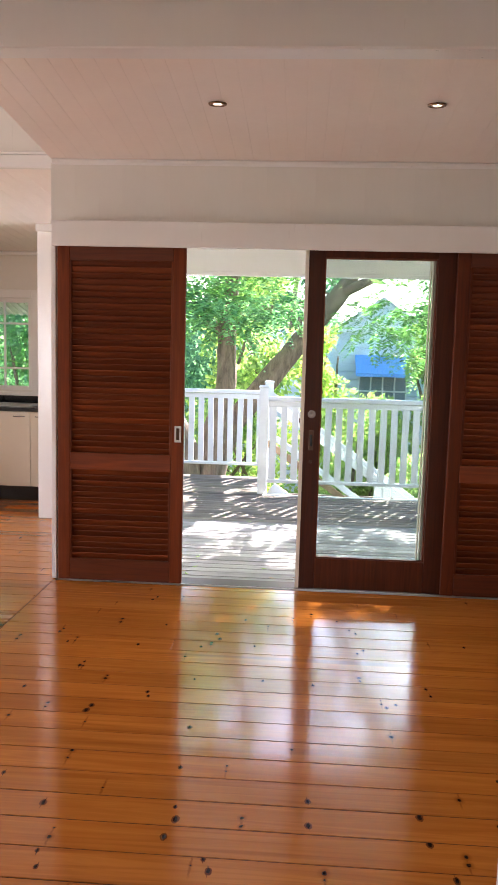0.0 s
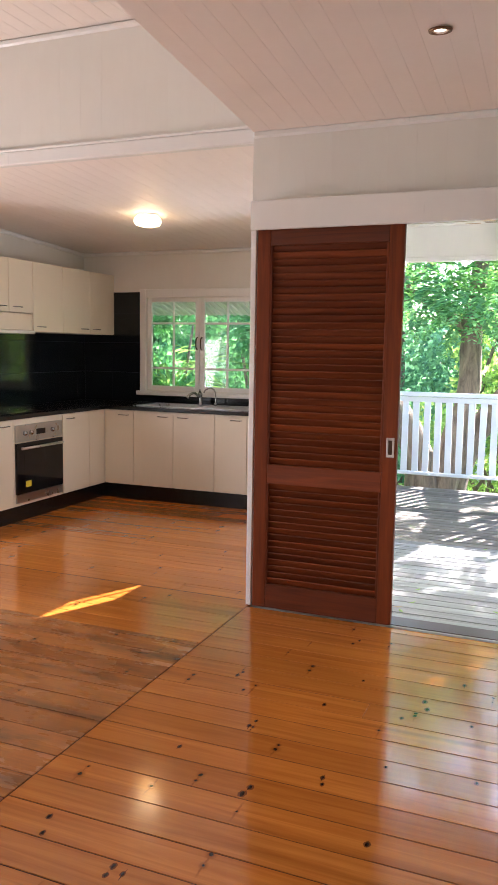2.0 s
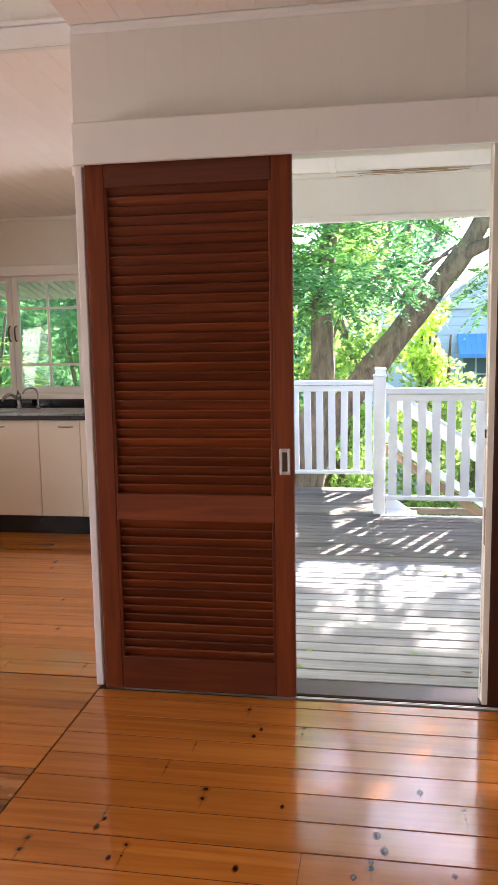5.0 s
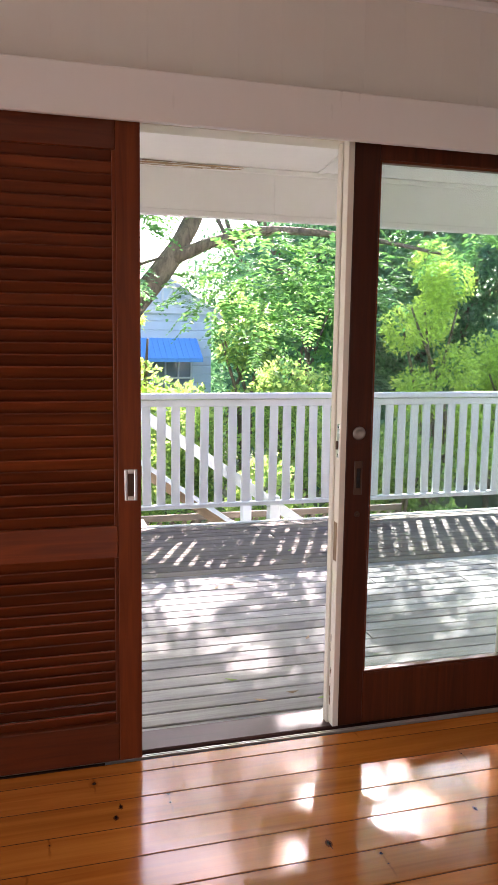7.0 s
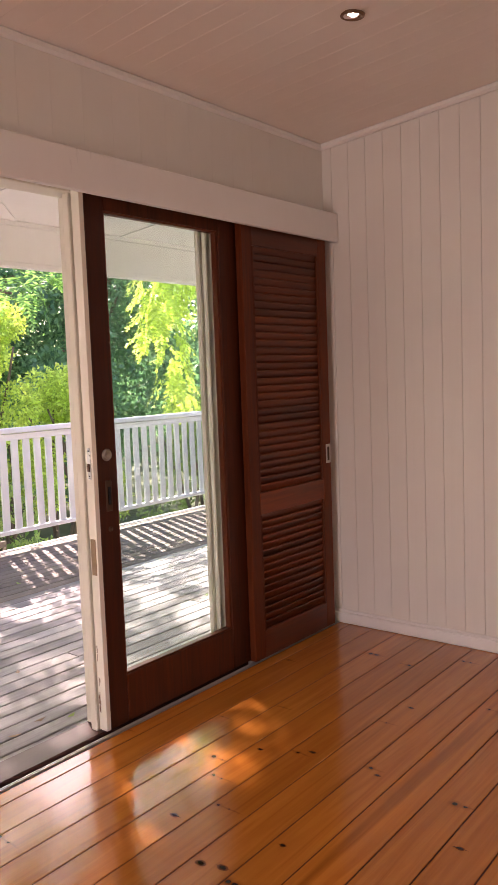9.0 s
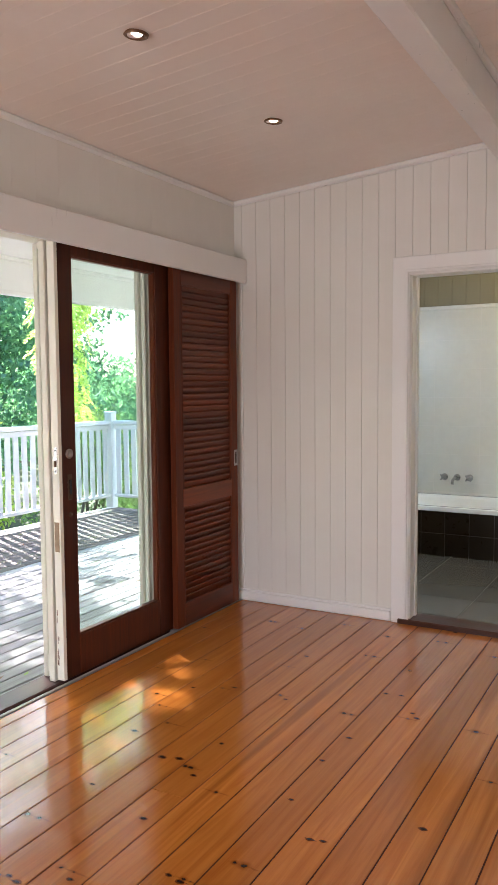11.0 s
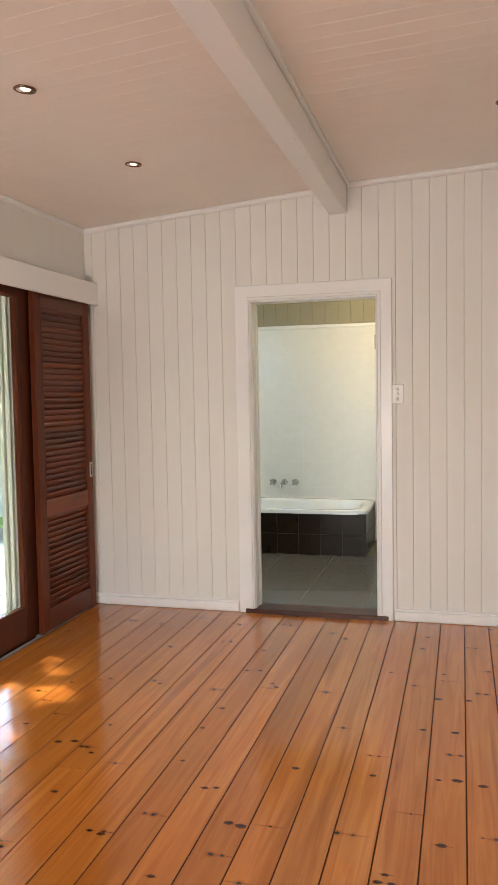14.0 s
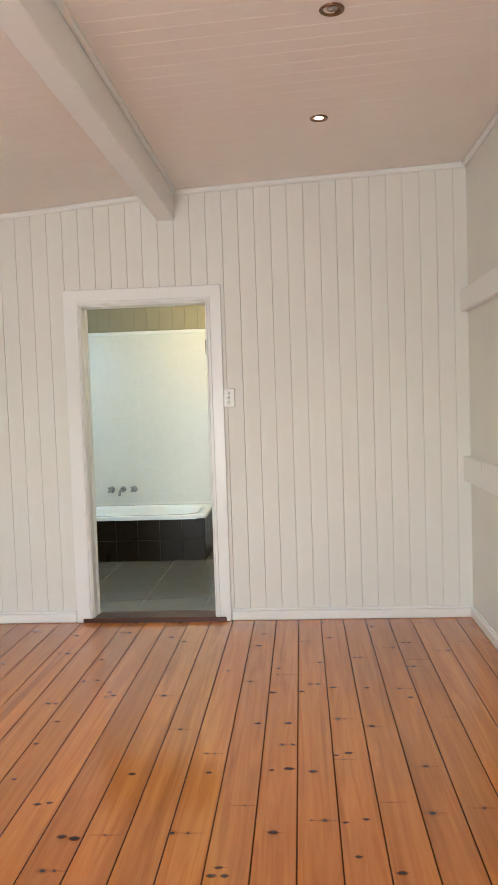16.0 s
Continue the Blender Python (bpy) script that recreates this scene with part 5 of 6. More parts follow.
# leaves are cut out of the crown to place sun spots on the floor: x, y and half widths there
open_sky = np.ones(len(pts), dtype=bool)
down = pts + np.array(SUN_WAY)[None, :] * (pts[:, 2] / -SUN_WAY.z)[:, None]
for gx, gy, rx, ry in ((1.09, 4.24, 0.12, 0.10), (0.67, 4.24, 0.11, 0.09), (0.36, 4.30, 0.15, 0.10), (1.20, 4.49, 0.11, 0.10), (-0.05, 4.40, 0.2, 0.12), (-1.62, 4.45, 0.5, 0.65)):
    open_sky &= ((down[:, 0] - gx) / rx) ** 2 + ((down[:, 1] - gy) / ry) ** 2 > 1.0
pts, out = pts[open_sky], out[open_sky]
way = out * np.array((1, 1, 0.25)) + rng.normal(0, 0.35, out.shape)
way /= np.linalg.norm(way, axis=1, keepdims=True)
part("crown", leaves_mesh("crown", pts, way, 0.36, 10, 0.105, 0.017, 0.35, rng), LEAF_NEAR, tree, "feathery green leaves with gaps of light")

# low sprays of the same tree that hang before its trunks
low = np.random.default_rng(21)
pts, out = clumps(low, [(-0.25, 9.7, 1.95, 0.42), (0.30, 9.65, 2.0, 0.36), (-0.75, 9.8, 2.1, 0.35)], 170, (1.0, 1.0, 0.7))
way = out * np.array((1, 1, 0.2)) + np.array((0, -0.2, -0.25)) + low.normal(0, 0.3, out.shape)
way /= np.linalg.norm(way, axis=1, keepdims=True)
part("spray", leaves_mesh("spray", pts, way, 0.36, 11, 0.10, 0.017, 0.4, low), LEAF_TEAL, tree, "hanging blue-green feathery leaves")

# the hanging sprays of a lime-leaved tree over the rail
lime = thing("lime_tree", (10.5, 8.9, -2.3), "tree with hanging sprays of bright lime-green leaves", "tree")
part("trunk", merge([limb([(10.5, 8.9, -2.3), (10.4, 8.9, 1.0), (9.8, 9.0, 3.0), (8.2, 9.3, 4.3), (6.6, 9.5, 4.6)], 0.16, 0.03), limb([(8.2, 9.3, 4.3), (7.0, 9.5, 4.1), (6.2, 9.5, 3.2), (5.9, 9.5, 2.2)], 0.04, 0.006, 8)]), BARK, lime)
pts, out = clumps(rng, [(6.0, 9.5, 2.6, 0.45), (5.9, 9.5, 2.0, 0.35), (6.05, 9.45, 1.5, 0.25), (6.4, 9.6, 3.2, 0.6), (7.1, 9.8, 3.9, 0.9), (6.2, 9.4, 1.15, 0.2)], 520, (0.8, 0.8, 1.1))
way = out * 0.5 + np.array((0, 0, -0.9)) + rng.normal(0, 0.25, out.shape)
way /= np.linalg.norm(way, axis=1, keepdims=True)
part("crown", leaves_mesh("crown", pts, way, 0.34, 10, 0.10, 0.017, 0.1, rng), LEAF_LIME, lime, "hanging lime-green fronds")


def shrub(x, y, z, r, h, material, seed, label, size=0.10, count=5000):
    """A bushy upright shrub from many single leaves on a few stems."""
    g = np.random.default_rng(seed)
    s = thing("shrub", (x, y, -2.3), label, "shrub", "garden shrubs")
    for _ in range(4):
        part("stem", limb([(x + g.uniform(-0.2, 0.2), y, -2.3), (x + g.uniform(-0.3, 0.3) * r, y, z - 0.2 * h), (x + g.uniform(-0.6, 0.6) * r, y + g.uniform(-0.4, 0.4) * r, z + 0.5 * h)], 0.06, 0.015, 7), BARK, s)
    cs = []
    for k in range(16):
        u = g.uniform(0, 1)
        a = g.uniform(0, 2 * math.pi)
        rr = r * (1.0 - 0.7 * u) * g.uniform(0.4, 1.0)
        cs.append((x + rr * math.cos(a), y + rr * math.sin(a), z + h * (u - 0.35) * 1.2, r * g.uniform(0.25, 0.42)))
    p, o = clumps(g, cs, count, (1, 1, 1))
    part("crown", broad_leaves("crown", g, p, o, size), material, s)
    return s


shrub(1.08, 13.2, 0.55, 0.55, 1.7, LEAF_LIME, 17, "slim light green shrub before the blue house", 0.10, 2400)
shrub(5.7, 13.0, 0.6, 1.1, 2.6, LEAF_LIME, 11, "upright bright lime-green shrub behind the deck rail", 0.07, 15000)
shrub(3.05, 14.4, 0.5, 0.8, 1.9, LEAF_SHRUB, 16, "light green bushy shrub before the blue house", 0.10, 3200)
shrub(2.0, 14.2, -0.7, 1.0, 1.5, LEAF_SHRUB, 13, "light green bushy shrub before the blue house", 0.12, 3000)
shrub(4.3, 15.0, 0.9, 1.2, 2.4, LEAF_NEAR, 14, "leafy green shrub before the blue house", 0.13, 4200)
shrub(-0.3, 14.6, 1.2, 1.2, 2.6, LEAF_SHRUB, 15, "tall light green shrub before the blue house", 0.12, 4600)
shrub(7.2, 13.4, -0.1, 1.1, 2.0, LEAF_LIME, 12, "rounded bright green shrub behind the deck rail", 0.075, 11000)
for i, (x, y, z, r, h) in enumerate(((-2.5, 12.6, -0.7, 1.3, 2.2), (-0.4, 13.2, -0.8, 1.3, 1.9), (1.5, 13.0, -0.8, 1.3, 2.0), (3.3, 12.4, -0.7, 1.2, 2.0), (4.6, 11.6, -1.0, 1.1, 1.7), (2.4, 10.6, -1.3, 0.9, 1.6), (9.3, 12.0, -0.9, 1.4, 2.3), (11.5, 11.0, -1.0, 1.6, 2.3), (8.2, 9.4, -1.3, 1.2, 1.9), (13.5, 9.0, -1.0, 1.8, 2.6), (-4.6, 11.6, -0.2, 1.3, 3.0), (-2.6, 10.2, 0.4, 1.0, 3.0), (-4.2, 9.6, 0.2, 1.0, 3.0))):
    shrub(x, y, z, r, h, LEAF_TEAL if x < -2.55 else LEAF_SHRUB, 20 + i, "dense sunlit green shrub in the garden", 0.09, 7500)


def far_tree(x, y, top, r, seed, material=None):
    g = np.random.default_rng(seed)
    t = thing("tall_tree", (x, y, -2.3), "tall dark-green leafy tree beyond the garden", "tree", "tall garden trees")
    back = y + 0.75 * r
    trunks = [limb([(x, back, -2.3), (x + g.uniform(-0.3, 0.3), back, top * 0.3), (x + g.uniform(-0.8, 0.8), back, top * 0.75)], 0.15, 0.05, 8)]
    for k in range(4):
        a = g.uniform(0, 6.28)
        trunks.append(limb([(x, back, top * g.uniform(0.1, 0.4)), (x + 0.5 * r * math.cos(a), y + 0.5 * r * math.sin(a), top * 0.5), (x + 0.85 * r * math.cos(a), y + 0.85 * r * math.sin(a), top * g.uniform(0.55, 0.85))], 0.11, 0.03, 6))
    part("trunk", merge(trunks), BARK, t)
    cs = [(x + r * g.uniform(-0.8, 0.8), y + r * g.uniform(-0.8, 0.8), -1.5 + (top + 1.2) * g.uniform(0.0, 0.95), r * g.uniform(0.22, 0.42)) for _ in range(34)]
    p, o = clumps(g, cs, 17000, (1, 1, 0.7))
    part("crown", broad_leaves("crown", g, p, o, 0.155), material or LEAF_FAR, t)


for i, (x, y, top, r) in enumerate(((-7.5, 17, 8.5, 3.2), (-3.2, 19, 8.0, 3.2), (0.2, 24, 6.0, 2.6), (6.6, 20, 7.5, 2.6), (9.6, 18.5, 8.5, 3.0), (13.0, 17.5, 9.0, 3.2), (7.5, 26, 9.5, 3.6), (12.5, 25, 10.5, 4.0), (17.0, 23.0, 8.0, 3.6), (10.5, 30, 11.0, 4.2), (15.8, 29, 11.0, 4.2), (12.4, 21.3, 7.5, 3.0), (8.4, 22.5, 8.5, 3.0), (25.0, 16.0, 3.0, 3.4), (21.0, 17.5, 2.6, 3.0), (-12.5, 16, 8.0, 3.6), (-6.2, 13.0, 5.5, 2.2), (-9.5, 10.5, 5.5, 2.4))):
    far_tree(x, y, top, r, 60 + i)

# low far woods, to the horizon
g = np.random.default_rng(9)
ang = g.uniform(radians(-25), radians(190), 42000)
dist = g.uniform(34, 75, 42000)
hgt = -2.3 + g.uniform(0, 1, 42000) ** 0.7 * (3.8 + 1.8 * np.sin(ang * 9) + 1.2 * np.sin(ang * 23 + 1)) * (dist / 48)
pp = np.stack([dist * np.cos(ang), dist * np.sin(ang), hgt], 1)
woods = part("far_woods", broad_leaves("far_woods", g, pp, g.normal(0, 1, (42000, 3)) * 0.5, 1.0), LEAF_FAR)
tagged(woods, "distant band of green woods on low hills", "woods", kind="stuff")

# ---- neighbour's house ----
HY = 20.0
hs = thing("neighbour_house", (2.0, HY + 3, -2.3), "pale blue weatherboard house with a white fretwork gable and blue awning", "house")
part("wall", boxes_bm([(-1.2, 3.83, HY, HY + 6, -2.3, 2.0)]), HOUSE_BLUE, hs)
for k in range(21):
    block("weatherboard", -1.21, 3.85, HY - 0.03, HY + 0.002, -2.2 + k * 0.2, -2.01 + k * 0.2, HOUSE_BLUE, hs, "", 0.012)
gx, gz0, gz1, half = 2.70, 2.02, 2.72, 1.10
gb = bmesh.new()
va = [gb.verts.new(p) for p in ((gx - half, HY - 0.05, gz0), (gx + half, HY - 0.05, gz0), (gx, HY - 0.05, gz1))]
vb_ = [gb.verts.new(p) for p in ((gx - half, HY + 0.1, gz0), (gx + half, HY + 0.1, gz0), (gx, HY + 0.1, gz1))]
gb.faces.new(va)
gb.faces.new(vb_[::-1])
for i in range(3):
    gb.faces.new((va[i], vb_[i], vb_[(i + 1) % 3], va[(i + 1) % 3]))
bmesh.ops.recalc_face_normals(gb, faces=gb.faces)
gab = part("gable", gb, HOUSE_BLUE, hs)
for k in range(9):
    a = radians(12 + k * 19.5)
    ll = 0.56 if 40 < math.degrees(a) < 140 else 0.42
    beam_between("fret", (gx + 0.12 * math.cos(a), HY - 0.08, gz0 + 0.06 + 0.1 * math.sin(a)), (gx + ll * 1.5 * math.cos(a), HY - 0.08, gz0 + 0.06 + ll * abs(math.sin(a))), 0.03, 0.05, FENCE, gab)
beam_between("bargeboard", (gx - half - 0.25, HY - 0.12, gz0 - 0.12), (gx, HY - 0.12, gz1 + 0.05), 0.06, 0.16, FENCE, hs)
beam_between("bargeboard", (gx + half + 0.25, HY - 0.12, gz0 - 0.12), (gx, HY - 0.12, gz1 + 0.05), 0.06, 0.16, FENCE, hs)
block("tie_beam", gx - half, gx + half, HY - 0.12, HY - 0.06, gz0 - 0.05, gz0 + 0.08, FENCE, hs, "", 0.01)
for s in (-1, 1):
    beam_between("roof", (gx + s * (half + 0.3), HY + 2.9, gz0 - 0.12), (gx, HY + 2.9, gz1 + 0.12), 6.2, 0.06, ROOF, hs)
aw = part("awning", prism_x([(HY - 0.03, 1.42), (HY - 0.75, 0.98), (HY - 0.75, 0.90), (HY - 0.72, 0.90), (HY - 0.72, 0.96), (HY - 0.03, 1.38)], 2.05, 3.5), AWNING, hs, "bright blue window awning")
for k in range(12):
    x = 2.08 + k * 0.125
    beam_between("rib", (x, HY - 0.05, 1.425), (x, HY - 0.76, 0.975), 0.03, 0.02, AWNING, aw, "", 0.004)
wi = block("window", 2.15, 3.4, HY - 0.05, HY - 0.02, 0.1, 1.35, HOUSE_PANE, hs, "", 0.004)
for k in range(5):
    block("window_bar", 2.15 + k * 0.3, 2.19 + k * 0.3, HY - 0.08, HY - 0.05, 0.1, 1.35, FENCE, wi, "", 0.004)
for k in range(4):
    block("window_bar", 2.15, 3.4, HY - 0.085, HY - 0.055, 0.1 + k * 0.4, 0.14 + k * 0.4, FENCE, wi, "", 0.004)

# shrubs close outside the kitchen window, and the sheet roof edge above it
sr = structure(part("roof_kitchen_sheet", merge([prism_x([(BACK + 0.1, 2.02), (BACK + 1.0, 1.785), (BACK + 1.0, 1.79), (BACK + 0.1, 2.03)], -4.4, -1.3)]), SHEET), "corrugated sheet awning over the kitchen window", "roof")
for k in range(40):
    x = -4.4 + k * 0.0785
    beam_between("corrugation", (x, BACK + 0.1, 2.015), (x, BACK + 1.0, 1.78), 0.04, 0.02, SHEET, sr, "", 0.006)
for i, (x, y, z, r, h) in enumerate(((-6.4, 11.6, 0.4, 1.2, 3.0), (-7.6, 14.0, 0.6, 1.6, 3.6), (-5.4, 13.6, 0.6, 1.5, 3.6))):
    shrub(x, y, z, r, h, LEAF_TEAL, 90 + i, "tall leafy green shrub outside the kitchen window", 0.10, 9000)


def palm(x, y, z, seed, label):
    """A clump of arching strap leaves, each creased along its middle, on a short stem."""
    g = random.Random(seed)
    p = thing("palm", (x, y, -2.3), label, "palm", "palms outside the kitchen window")
    part("trunk", limb([(x, y, -2.3), (x + 0.04, y, z - 0.9), (x, y, z - 0.3)], 0.07, 0.045, 8), BARK, p)
    for k in range(26):
        a, rise, ln, wide = 2.4 * k + g.uniform(-0.3, 0.3), g.uniform(0.45, 1.5), g.uniform(0.9, 1.5), g.uniform(0.022, 0.036)
        bm = bmesh.new()
        rows = []
        for i in range(9):
            u = i / 8
            r, h = ln * u * math.cos(rise * (1 - 0.5 * u)), ln * u * math.sin(rise) - 0.85 * ln * u ** 2.2 * math.cos(rise * 0.6)
            w = wide * (0.35 + 2.6 * u * (1 - u)) if i < 8 else 0.002
            c, sn = math.cos(a), math.sin(a)
            rows.append([bm.verts.new((r * c - s_ * w * sn, r * sn + s_ * w * c, h + abs(s_) * w * 0.5)) for s_ in (-1, 0, 1)])
        for q, t in zip(rows, rows[1:]):
            for j in range(2):
                bm.faces.new((q[j], q[j + 1], t[j + 1], t[j]))
        part("frond", bm, LEAF_SHRUB, p, "", Matrix.Translation((x, y, z - 0.3)))


palm(-3.75, 9.35, 1.05, 5, "palm with long arching green strap leaves")
palm(-4.35, 9.9, 1.2, 6, "palm with long arching green strap leaves")

# ---- pieces of walls, floors and decks ----
def boards_up(parent, fixed, lo, hi, pitch, face, top, skip, material, thick=0.021, gap=0.0021):
    """Vertical boards; face 'x': at x = fixed, along y; face 'y': at y = fixed, along x. skip: lo, hi, bottom over an opening."""
    u = lo
    while u < hi - 0.01:
        e = min(u + pitch, hi)
        pieces = [(u, e, 0.0, round(top((u + e) / 2), 3))]
        for a, b, z in skip:
            if e > a and u < b:
                pieces = [(u, e, z, pieces[0][3])] + [(r0, r1, 0.0, z - 0.001) for r0, r1 in ((u, a), (b, e)) if r1 - r0 > 0.004]
        for r0, r1, z0, z1 in pieces:
            w0, w1 = r0 + gap / 4, r1 - gap / 4
            if face == "x":
                block("board", fixed, fixed + thick, w0, w1, z0, z1, material, parent, "", gap)
            else:
                block("board", w0, w1, fixed, fixed + thick, z0, z1, material, parent, "", gap)
        u = e


boards_up(wall_east, EAST, 1.1345, NORTH + 0.01, 0.1003, "x", lambda y: low_ceiling(y) + 0.004, [(2.75, 3.55, 2.012)], WALL)
x = STEP
while x < EAST - 0.02:
    e = min(x + 0.142, EAST)
    block("board", x, e - 0.0001, 4.700, 4.714, 2.10, low_ceiling(4.7) + 0.006, WALL, wall_north, "", 0.0003)
    x = e
x = WEST
while x < STEP - 0.02:
    e = min(x + 0.142, STEP)
    block("board", x, e - 0.0001, 4.756, 4.769, 2.59, 3.21, WALL, wall_header, "", 0.0002)
    x = e
# olive boards over the bath tiles, then the tiles
y = 2.41
while y < 4.65:
    block("board", BATH_X - 0.024, BATH_X - 0.010, y, min(y + 0.1198, 4.655), 2.066, 2.5, OLIVE, wall_bath, "", 0.003)
    y += 0.12
rows = (0.43, 0.515, 0.765, 1.015, 1.265, 1.515, 1.765, 2.034)
for z0, z1 in zip(rows, rows[1:]):
    for k in range(7):
        a, b = max(2.12 + k * 0.40, 2.41), min(2.52 + k * 0.40, 4.655)
        block("tile", BATH_X - 0.010, BATH_X - 0.0005, a + 0.0009, b - 0.0009, z0 + 0.0009, z1 - 0.0009, TILE_WHITE, wall_bath, "", 0.0003)
for i in range(5):
    for j in range(5):
        a, b = 2.47 + i * 0.45, min(2.47 + (i + 1) * 0.45, 4.098)
        c, d = 2.41 + j * 0.45, min(2.41 + (j + 1) * 0.45, 4.655)
        if b - a > 0.05 and d - c > 0.05:
            block("tile", a + 0.002, b - 0.002, c + 0.002, d - 0.002, 0.0, 0.018, TILE_FLOOR, bpy.data.objects["floor_bath"], "", 0.001)
# black splashback tiles
splash = structure(part("splashback", boxes_bm([(KWEST, KWEST + 0.003, 5.1, BACK, TOP, 1.6), (KWEST, -3.195, BACK - 0.003, BACK, TOP, 1.96)]), GROUT_DARK), "glossy black tiled splashback", "splashback")
for r, (z0, z1) in enumerate(((0.872, 1.165), (1.165, 1.46), (1.46, 1.755), (1.755, 1.96))):
    if r < 3:
        zt = min(z1, 1.56)
        for k in range(9):
            a = 5.1 + k * 0.3
            block("tile", KWEST + 0.003, KWEST + 0.010, a + 0.0015, min(a + 0.2985, BACK - 0.01), z0 + 0.0015, zt - 0.0015, BLACK_TILE, splash, "", 0.001)
    for a, b in ((KWEST + 0.01, -3.52), (-3.52, -3.195)):
        block("tile", a + 0.0015, b - 0.0015, BACK - 0.010, BACK - 0.003, z0 + 0.0015, z1 - 0.0015, BLACK_TILE, splash, "", 0.001)
block("tile", -3.195, -1.47, BACK - 0.010, BACK - 0.001, 0.873, 0.944, BLACK_TILE, splash, "", 0.001)

# floor boards, along x
PITCH = 0.1383
def floor_rows(x0, x1, y0, y1, material, phase, joints, seed):
    g = random.Random(seed)
    k = math.floor((y0 - phase) / PITCH)
    while phase + k * PITCH < y1 - 0.005:
        a, b = max(y0, phase + k * PITCH), min(y1, phase + (k + 1) * PITCH)
        k += 1
        if b - a < 0.012:
            continue
        cuts = [x0, x1]
        if g.random() < joints:
            cuts.insert(1, g.uniform(x0 + 0.4, x1 - 0.4))
        for c0, c1 in zip(cuts, cuts[1:]):
            drop = g.uniform(0, 0.0008)
            block("board", c0 + 0.0006, c1 - 0.0006, a + 0.0023, b - 0.0023, -0.021, -drop, material, floor, "", 0.0012)


floor_rows(STEP + 0.022, EAST - 0.001, 1.124, 4.658, PINE, 3.068, 0.15, 3)
floor_rows(-0.25, 1.35, -1.6, 1.124, PINE, 3.068, 0.0, 4)
floor_rows(WEST, STEP + 0.018, 1.2, 4.06, PINE_OLD, 2.36, 0.3, 5)
floor_rows(WEST, STEP + 0.018, 4.06, 4.76, PINE, 4.06, 0.4, 7)
floor_rows(KWEST, STEP + 0.018, 4.76, BACK - 0.05, PINE, 4.06, 0.4, 8)

# knots inlaid in the newer boards: x, y and radius in millimetres
def knot_mesh(r, lo, hi, seed):
    """A dark oval heart in a paler ring, with a thin crease that runs out across the board."""
    g = random.Random(seed)
    me = bpy.data.meshes.new("knot")
    verts, faces, slots = [], [], []

    def oval(rx, ry, z, slot, seg=14):
        k0 = len(verts)
        verts.append((0.0, 0.0, z + 0.0002))
        for k in range(seg):
            a = 2 * math.pi * k / seg
            w = 1 + g.uniform(-0.14, 0.14)
            verts.append((rx * w * math.cos(a), max(lo, min(hi, ry * w * math.sin(a))), z))
        for k in range(seg):
            faces.append((k0, k0 + 1 + k, k0 + 1 + (k + 1) % seg))
            slots.append(slot)

    oval(r * 1.25, r * 1.9, 0.0002, 1)
    reach = r * g.uniform(2.6, 5.0)
    for s in (-1, 1):
        k0 = len(verts)
        far = max(lo, min(hi, s * reach * g.uniform(0.5, 1.0)))
        bend = g.uniform(-0.4, 0.4) * r
        verts.extend(((-0.22 * r, 0.0, 0.0006), (0.22 * r, 0.0, 0.0006), (bend + 0.0012, far * 0.6, 0.0006), (bend * 1.3, far, 0.0006), (bend - 0.0012, far * 0.6, 0.0006)))
        faces.append(tuple(k0 + i for i in ((0, 1, 2, 3, 4) if s > 0 else (4, 3, 2, 1, 0))))
        slots.append(0 if g.random() < 0.4 else 1)
    oval(r * 0.64, r * 1.2, 0.0008, 0)
    me.from_pydata(verts, [], faces)
    me.polygons.foreach_set("material_index", slots)
    me.materials.append(KNOT)
    me.materials.append(KNOT_RING)
    return me


SOUTH_KNOTS = ((-0.29, 1.93, 12), (0.73, 1.93, 8), (1.04, 1.72, 10), (1.16, 1.91, 9), (0.0, 2.01, 8), (0.48, 2.04, 11), (0.46, 2.09, 8), (-0.02, 2.08, 7), (-0.21, 2.05, 8), (1.17, 2.07, 11), (0.33, 2.18, 12), (1.12, 2.225, 12), (-0.08, 2.315, 12),
               (0.35, 2.27, 14), (0.34, 2.335, 8), (0.76, 2.28, 13), (1.11, 2.36, 14), (1.44, 2.34, 8), (0.76, 2.41, 11))
MIDDLE_KNOTS = ((-0.31, 2.49, 10), (-0.31, 2.45, 9), (-0.27, 2.472, 8), (1.81, 2.46, 10), (0.32, 2.57, 9), (1.41, 2.60, 7), (-0.61, 2.61, 10), (-0.58, 2.535, 9), (0.31, 2.86, 11), (1.90, 2.90, 8), (-0.11, 3.0, 12), (-0.12, 2.955, 14),
                (0.09, 3.15, 9), (0.10, 3.11, 8), (1.09, 3.12, 10), (1.13, 3.15, 8), (-0.44, 3.14, 9), (0.27, 3.30, 7), (1.28, 3.32, 9), (1.29, 3.25, 8), (1.60, 3.31, 7), (0.57, 3.32, 8), (0.79, 3.30, 9), (-0.27, 3.385, 10), (-0.26, 3.43, 8))
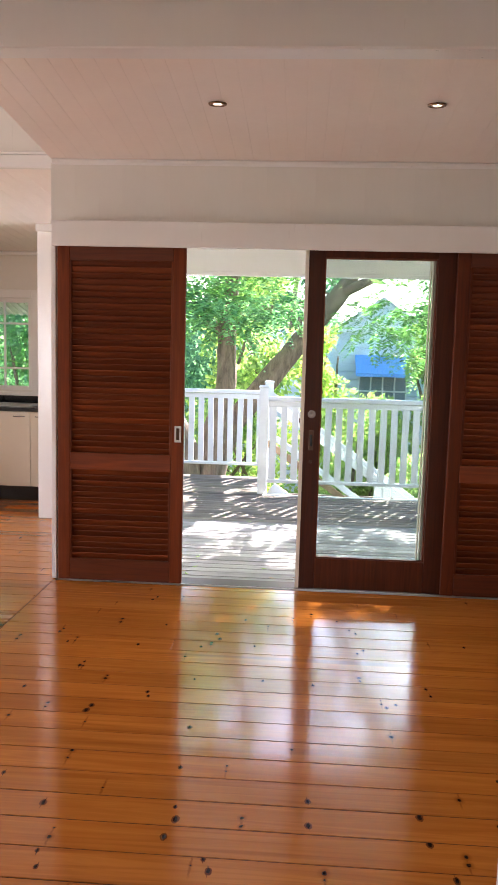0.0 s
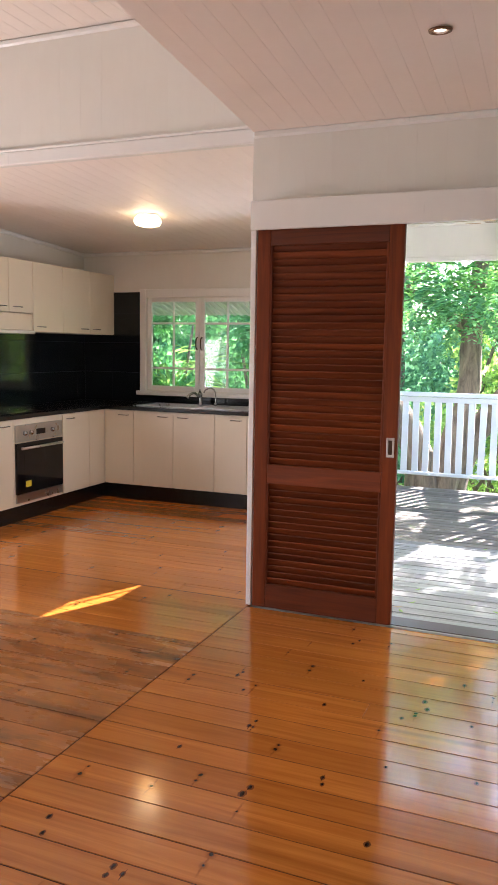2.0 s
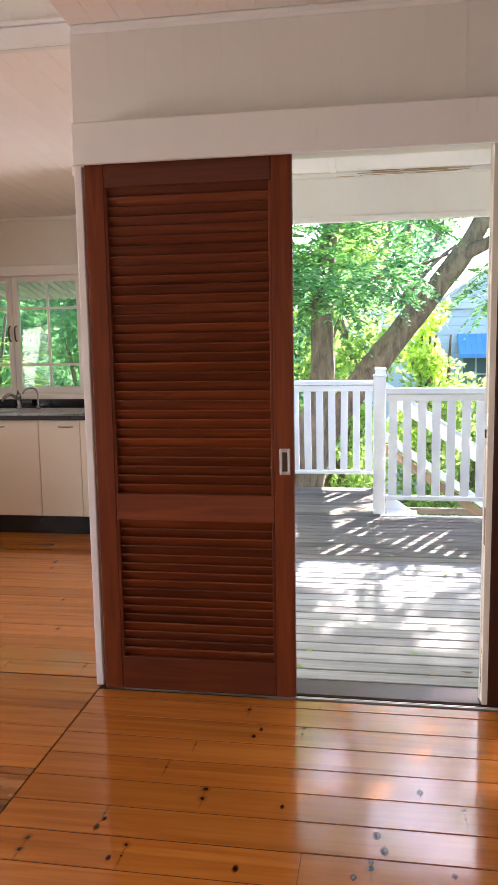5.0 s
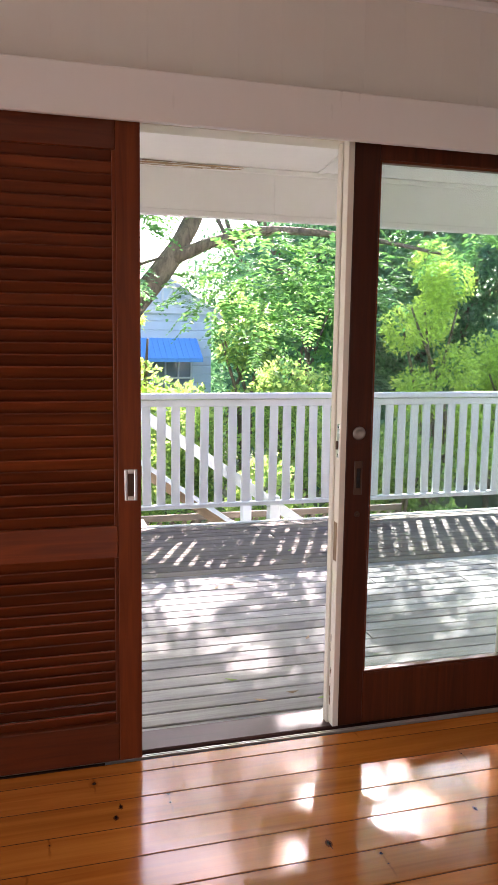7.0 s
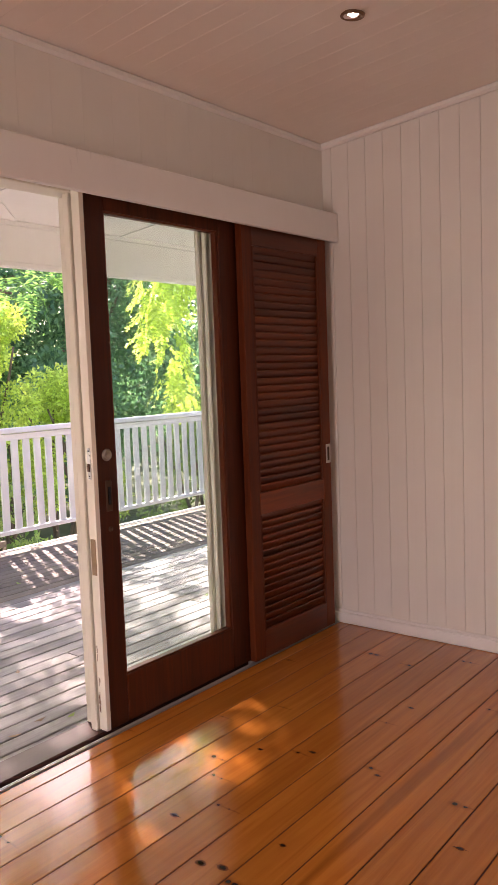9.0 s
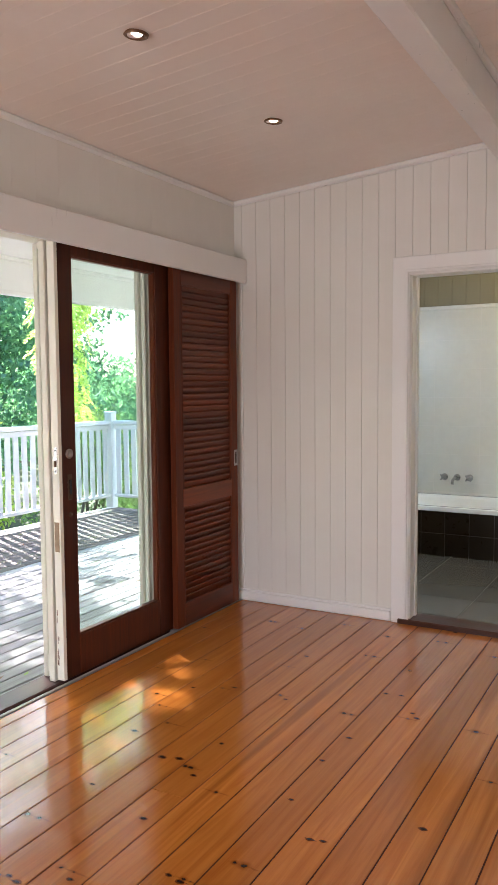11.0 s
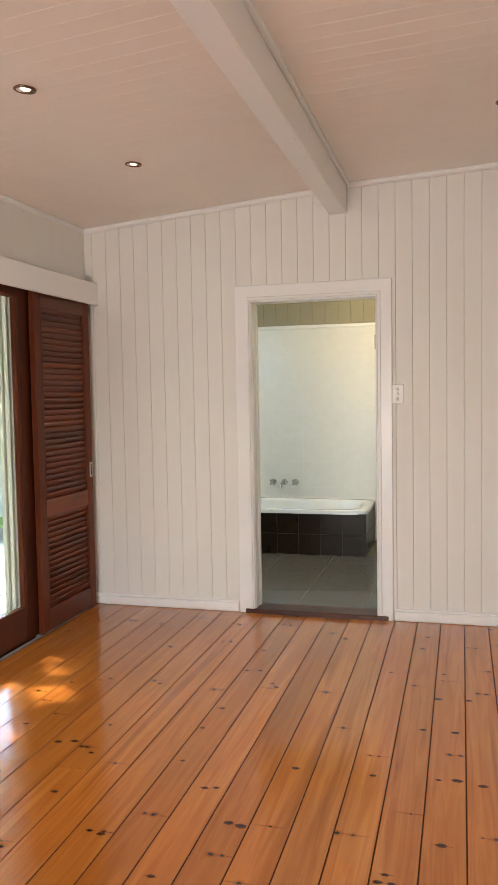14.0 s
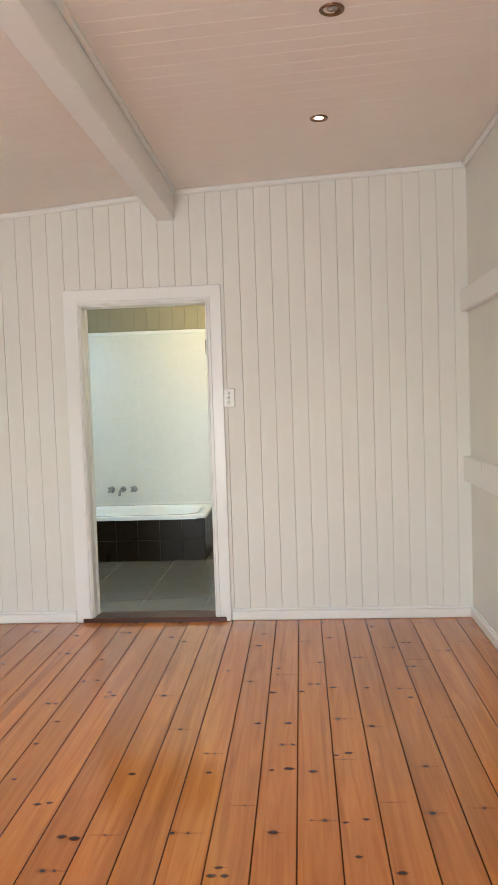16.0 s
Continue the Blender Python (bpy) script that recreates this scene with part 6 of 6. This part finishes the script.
DOOR_KNOTS = ((-0.41, 3.665, 8), (-0.06, 3.67, 10), (0.25, 3.68, 9), (1.01, 3.69, 8), (0.51, 3.72, 8), (0.33, 3.795, 13), (0.31, 3.86, 12), (-0.49, 3.79, 10), (-0.48, 3.83, 8), (1.55, 3.84, 9), (0.03, 3.96, 8), (1.02, 3.96, 9), (0.44, 4.09, 11), (0.93, 4.13, 8), (-0.12, 4.36, 9), (-0.10, 4.41, 8))
for i, (kx, ky, kr) in enumerate(SOUTH_KNOTS + MIDDLE_KNOTS + DOOR_KNOTS):
    row = math.floor((ky - 3.068) / PITCH)
    near, far = 3.068 + row * PITCH + 0.005 - ky, 3.068 + (row + 1) * PITCH - 0.005 - ky
    part("knot", knot_mesh(kr * 0.00078, near, far, 300 + i), KNOT, floor, "", pose(kx, ky, 0.0))

# deck boards, along x
g = random.Random(2)
y = 4.885
while y < 8.095:
    e = min(y + 0.102, 8.098)
    cut = g.uniform(1.2, 4.2)
    left = -0.70 if y < 6.5 else -1.35
    for c0, c1 in ((left, cut), (cut, 5.30)):
        # boards from y 6.75 outwards take the darker colour
        block("board", c0 + 0.002, c1 - 0.002, y + 0.0045, e - 0.0045, -0.088, DZ - g.uniform(0, 0.0015), DECK if y < 6.75 else DECK_DARK, deck, "", 0.003)
    y = e
while y < 9.32:
    e = y + 0.102
    block("board", -1.35, 0.33, y + 0.0045, e - 0.0045, -0.088, DZ, DECK_DARK, deck, "", 0.003)
    y = e
# fallen leaves on the deck
for i in range(26):
    fx, fy = g.uniform(-0.5, 2.6), g.uniform(5.0, 8.0)
    bm = bmesh.new()
    vs = [bm.verts.new(p) for p in ((-0.03, 0, 0.004), (0, 0.011, 0.001), (0.03, 0, 0.006), (0, -0.011, 0.001))]
    bm.faces.new(vs)
    lf = part("fallen_leaf", bm, LEAF_SHRUB if i % 3 else BARE, None, "", pose(fx, fy, DZ + 0.001, 0, 0, g.uniform(0, 360)))
    tagged(lf, "small dry fallen leaf on the deck boards", "leaf", "fallen leaves on the deck")
